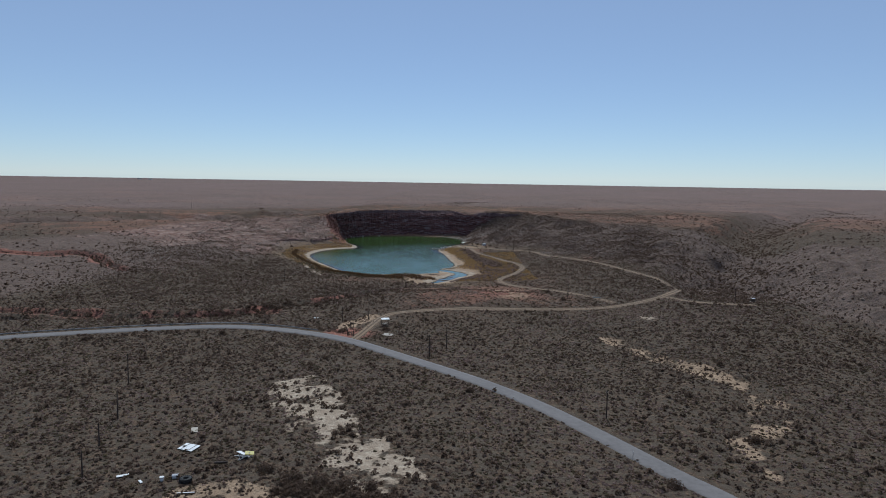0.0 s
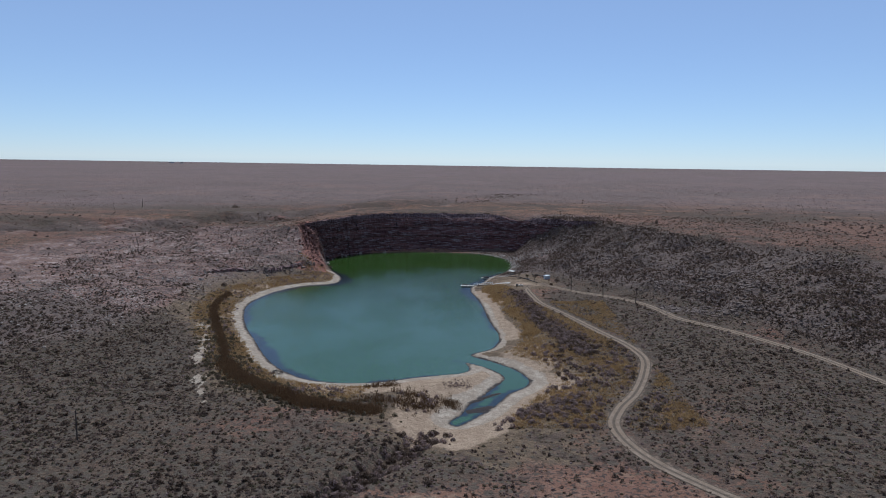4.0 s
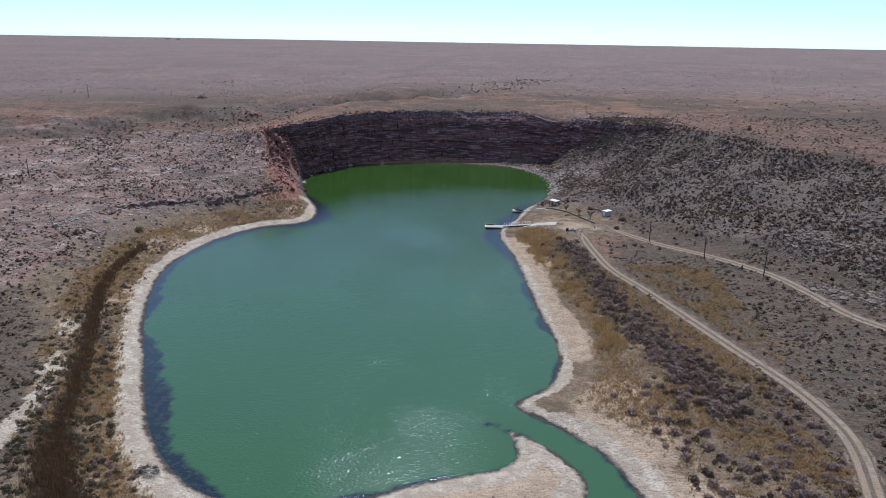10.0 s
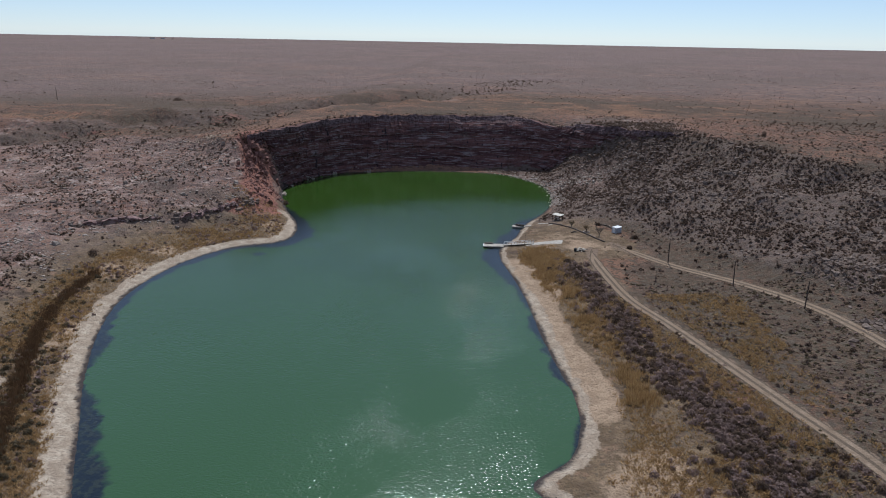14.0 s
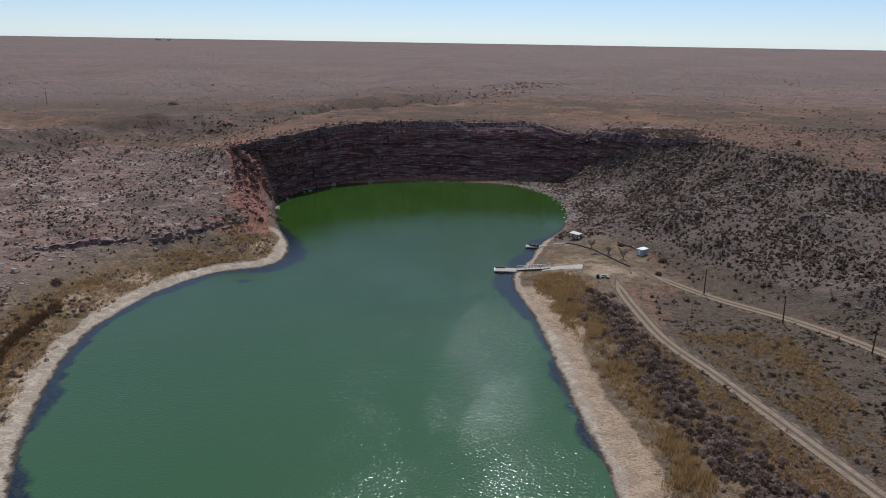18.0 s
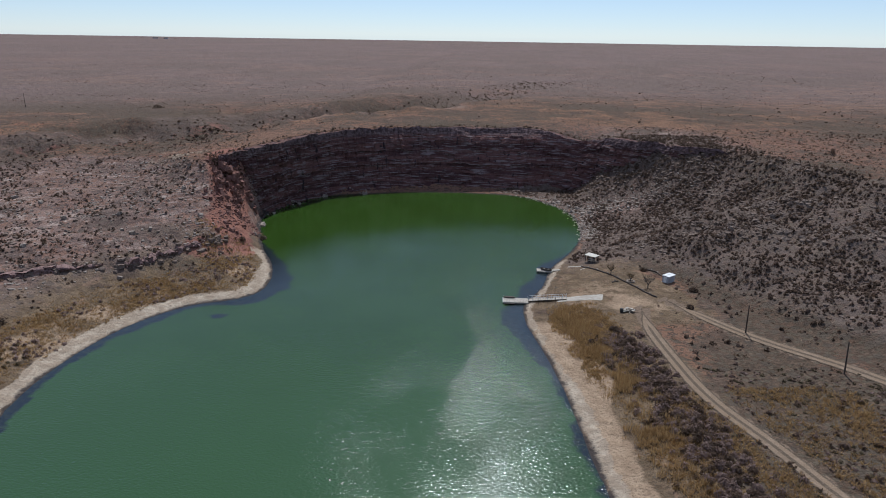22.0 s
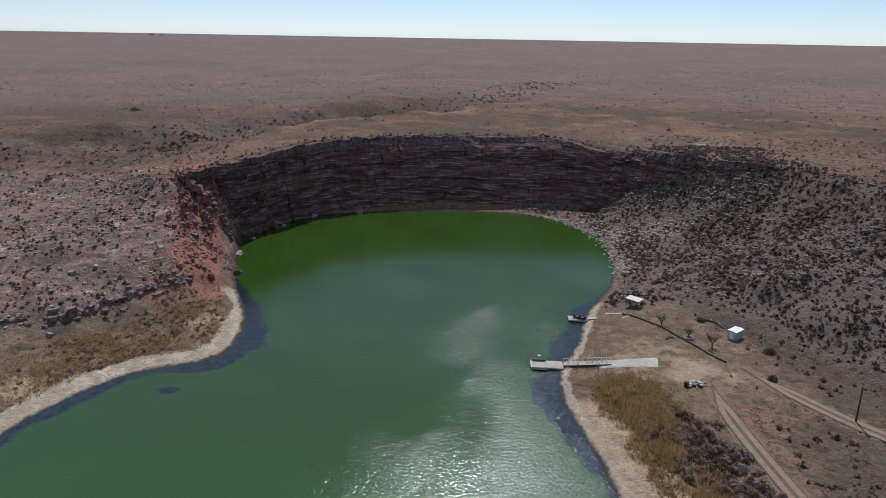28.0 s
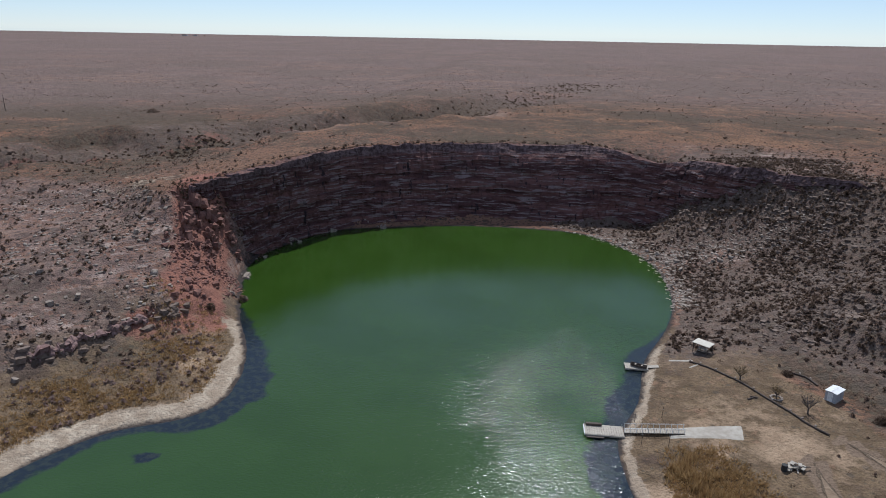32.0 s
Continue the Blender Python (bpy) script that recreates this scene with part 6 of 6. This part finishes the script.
def lay(name, mesh, x, y, size, turn, sink=0.3, parent=None):
    ob = new(name, mesh)
    z = float(height(x, y)[0])
    m = pose(x, y, z + size[2] * (0.5 - sink), random.uniform(-12, 12), random.uniform(-12, 12), turn) @ Matrix.Diagonal((*size, 1))
    if parent:
        ob.parent = parent
        m = parent.matrix_world.inverted() @ m
    ob.matrix_basis = m
    return ob


random.seed(21)
line = curve(LEDGE, 26)
ledge = thing("rock_ledge", -74, 381, 0, "broken grey rock ledge along the slope above the shore", "rock ledge")
n = len(line)
S, V = np.meshgrid(np.arange(n), np.linspace(0, 1, 9))
tang = np.gradient(line, axis=0)
out = np.stack([tang[:, 1], -tang[:, 0]], -1) / np.linalg.norm(tang, axis=1)[:, None]
tall = np.clip(0.5 + 0.5 * rough(S[0] * 1.0, S[0] * 0.0, 5, 2, 75) + 0.9 * rough(S[0] * 1.0, S[0] * 0.0, 22, 3, 71), 0.0, 1.5) * step(0, 12, S[0]) * step(n - 1, n - 14, S[0])
bed = (V * 4).astype(int)
push = 1.1 * (TABLE[(S / 4 + 2 * grain(S * 1.0, bed * 5.0, 15, 72)).astype(int) & 255, bed & 255] - 0.3) + 0.5 * grain(S * 1.0, V * 2, 9, 73)
low = np.minimum(height(line[:, 0] + out[:, 0] * 1.0, line[:, 1] + out[:, 1] * 1.0), height(line[:, 0], line[:, 1]))
fx, fy = line[None, :, 0] + out[None, :, 0] * (push + 0.7 - 0.5 * V), line[None, :, 1] + out[None, :, 1] * (push + 0.7 - 0.5 * V)
fz = low[None, :] - 0.9 + (tall[None, :] + 0.9) * V
back = [np.stack([line[:, 0] - out[:, 0] * d, line[:, 1] - out[:, 1] * d, np.minimum(fz[-1] - h, height(line[:, 0] - out[:, 0] * d, line[:, 1] - out[:, 1] * d) + 0.02 - h)], -1) for d, h in ((0.7, 0.02), (1.8, 0.4))]
verts = np.concatenate([np.stack([fx, fy, fz], -1).reshape(-1, 3), *back]) - np.array(ledge.matrix_world.translation)
me = mesh_from("outcrop", verts, sheet(n, 11), False)
me.materials.append(M_LEDGE)
new("outcrop", me).parent = ledge
for k in range(60):
    p = line[random.randrange(n)] + np.array((random.gauss(0.35, 0.7), random.gauss(-0.3, 0.7)))
    lay("block", random.choice(BLOCKS["boulder_rock"]), p[0], p[1], (random.uniform(0.5, 1.7), random.uniform(0.5, 1.1), random.uniform(0.35, 0.8)), random.uniform(0, 180), 0.5, ledge)

# ---- boulders fallen below the cliff and on the slopes ----
def boulders(n, spots, spread, lo, hi, mat, label, group):
    done = 0
    while done < n:
        cx, cy = random.choice(spots)
        x, y = cx + random.gauss(0, spread), cy + random.gauss(0, spread)
        if float(height(x, y)[0]) < WATER_Z - 0.25 or float(sample(MASK["track"], x, y)) < 2.5:
            continue
        s = lo + (hi - lo) * random.random() ** 2
        ob = lay("boulder", random.choice(BLOCKS[mat]), x, y, (s * random.uniform(0.8, 1.3), s * random.uniform(0.7, 1.1), s * random.uniform(0.5, 0.9)), random.uniform(0, 180), 0.25)
        tagged(ob, label, "boulder", group)
        done += 1


boulders(50, [(-66, 403), (-68, 407), (-66, 411), (-63, 407), (-61.5, 404), (-69.5, 410), (-64, 399)], 1.8, 0.3, 1.2, "red_sandstone", "red sandstone boulder on a red earth slope", "red boulders")
EAST_TALUS = [(10, 446), (13, 440), (15, 434), (15.5, 427), (15, 420), (18, 437), (22, 436), (26, 434)]
boulders(60, EAST_TALUS, 1.8, 0.3, 1.1, "pale_limestone", "pale broken boulder fallen below the cliff", "boulders below the cliff")
boulders(40, [(-47, 454.6), (-44, 455), (-55, 448.5), (-60.5, 440), (-62.8, 428), (-62.4, 418), (-59.5, 408)], 0.9, 0.4, 1.3, "pale_limestone", "pale fallen boulder at the foot of the cliff", "boulders at the water")
boulders(45, [(50, 380), (62, 360), (72, 330), (60, 395), (80, 350), (90, 320), (45, 410), (38, 395), (70, 300)], 10, 0.3, 1.0, "boulder_rock", "dark grey boulder on a rocky hillside", "boulders on the east slope")
boulders(40, [(-85, 395), (-95, 385), (-105, 400), (-80, 385), (-92, 365), (-100, 350), (-78, 405)], 5, 0.4, 1.3, "pale_limestone", "pale grey boulder on a stony slope", "boulders on the west slope")

random.seed(33)
for x, y, wide, tall in ((-70.2, 418.6, 2.6, 3.2), (-68.4, 420.0, 2.4, 3.4), (-71.2, 415.6, 2.4, 2.0), (-69.6, 412.8, 2.2, 2.6), (-67.6, 416.0, 2.0, 2.2), (-66.6, 412.6, 1.6, 1.8), (-66.2, 421.5, 1.8, 2.2), (-64.8, 408.8, 1.4, 1.2)):
    ob = thing("rock_outcrop", x, y, random.uniform(0, 90), "red-brown sandstone buttress broken into blocks on scree", "rock outcrop", "red buttresses", -0.6)
    inv = ob.matrix_world.inverted()
    for k in range(20):
        up = (k // 5) / 3
        bx, by = x + random.gauss(0, 0.45) * wide * (1.1 - 0.5 * up), y + random.gauss(0, 0.45) * wide * (1.1 - 0.5 * up)
        piece = new("block", random.choice(BLOCKS["red_sandstone"]))
        piece.parent = ob
        base = min(float(height(x, y)[0]), float(height(bx, by)[0]))
        size = wide * random.uniform(0.25, 0.55)
        piece.matrix_basis = inv @ pose(bx, by, base + tall * 0.62 * up, random.uniform(-28, 28), random.uniform(-28, 28), random.uniform(0, 180)) @ Matrix.Diagonal((size * 1.2, size * 0.9, size * random.uniform(0.7, 1.5), 1))
p = np.concatenate([string([(-64, 398), (-66, 404), (-68, 410), (-63, 412), (-61, 406)], 900, 1.8), string(RIM[:4], 300, 1.2)])
scatter("red_rubble", p, 0.12 + 0.7 * rng.rand(len(p)) ** 3, STONE, M_REDROCK, "red rubble on the slope below the rim", "rocks", sink=0.0)
p = np.concatenate([string([(2, 455), (6, 451), (12, 444), (16, 438), (20, 440), (28, 437), (40, 434)], 2600, 2.6), string([(14.5, 432), (15, 422), (14, 414)], 800, 1.3)])
scatter("talus", p, 0.12 + 0.6 * rng.rand(len(p)) ** 3, STONE, M_PALEROCK, "pale broken talus below the cliff", "rocks", sink=0.0)

p = strew(30000, -135, -60, 270, 430, lambda x, y: sample(MASK["slope"], x, y) * step(8, 14, sample(MASK["shore"], x, y)) * (0.03 + 0.6 * patchy(x, y, 10, 0.0, 0.6, 66)))
scatter("pale_stones", p, 0.15 + 0.6 * rng.rand(len(p)) ** 3, STONE, M_PALEROCK, "small pale stones scattered over the western slope", "rocks", sink=0.0)

# ---- far off on the skyline ----
def far_house(x, y, wide):
    ob = thing("farm_building", x, y, 20, "distant low farm building on the skyline", "building", "far buildings")
    part("walls", box(wide, 9, 5, (0, 0, 2.5)), M_GREYWALL, ob)
    for s in (-1, 1):
        part("roof_panel", box(wide * 1.05, 5.6, 0.3, (0, s * 2.4, 6), (s * -25, 0, 0)), M_DARKWOOD, ob)


far_house(-1845, 4060, 26)
far_house(-1760, 4010, 18)
for k in range(4):
    sliver_bush("tree", -1930 + 75 * k, 4080 - 25 * k, 16, 9, M_DARK, "distant dark tree on the skyline", 170 + k, "far trees")
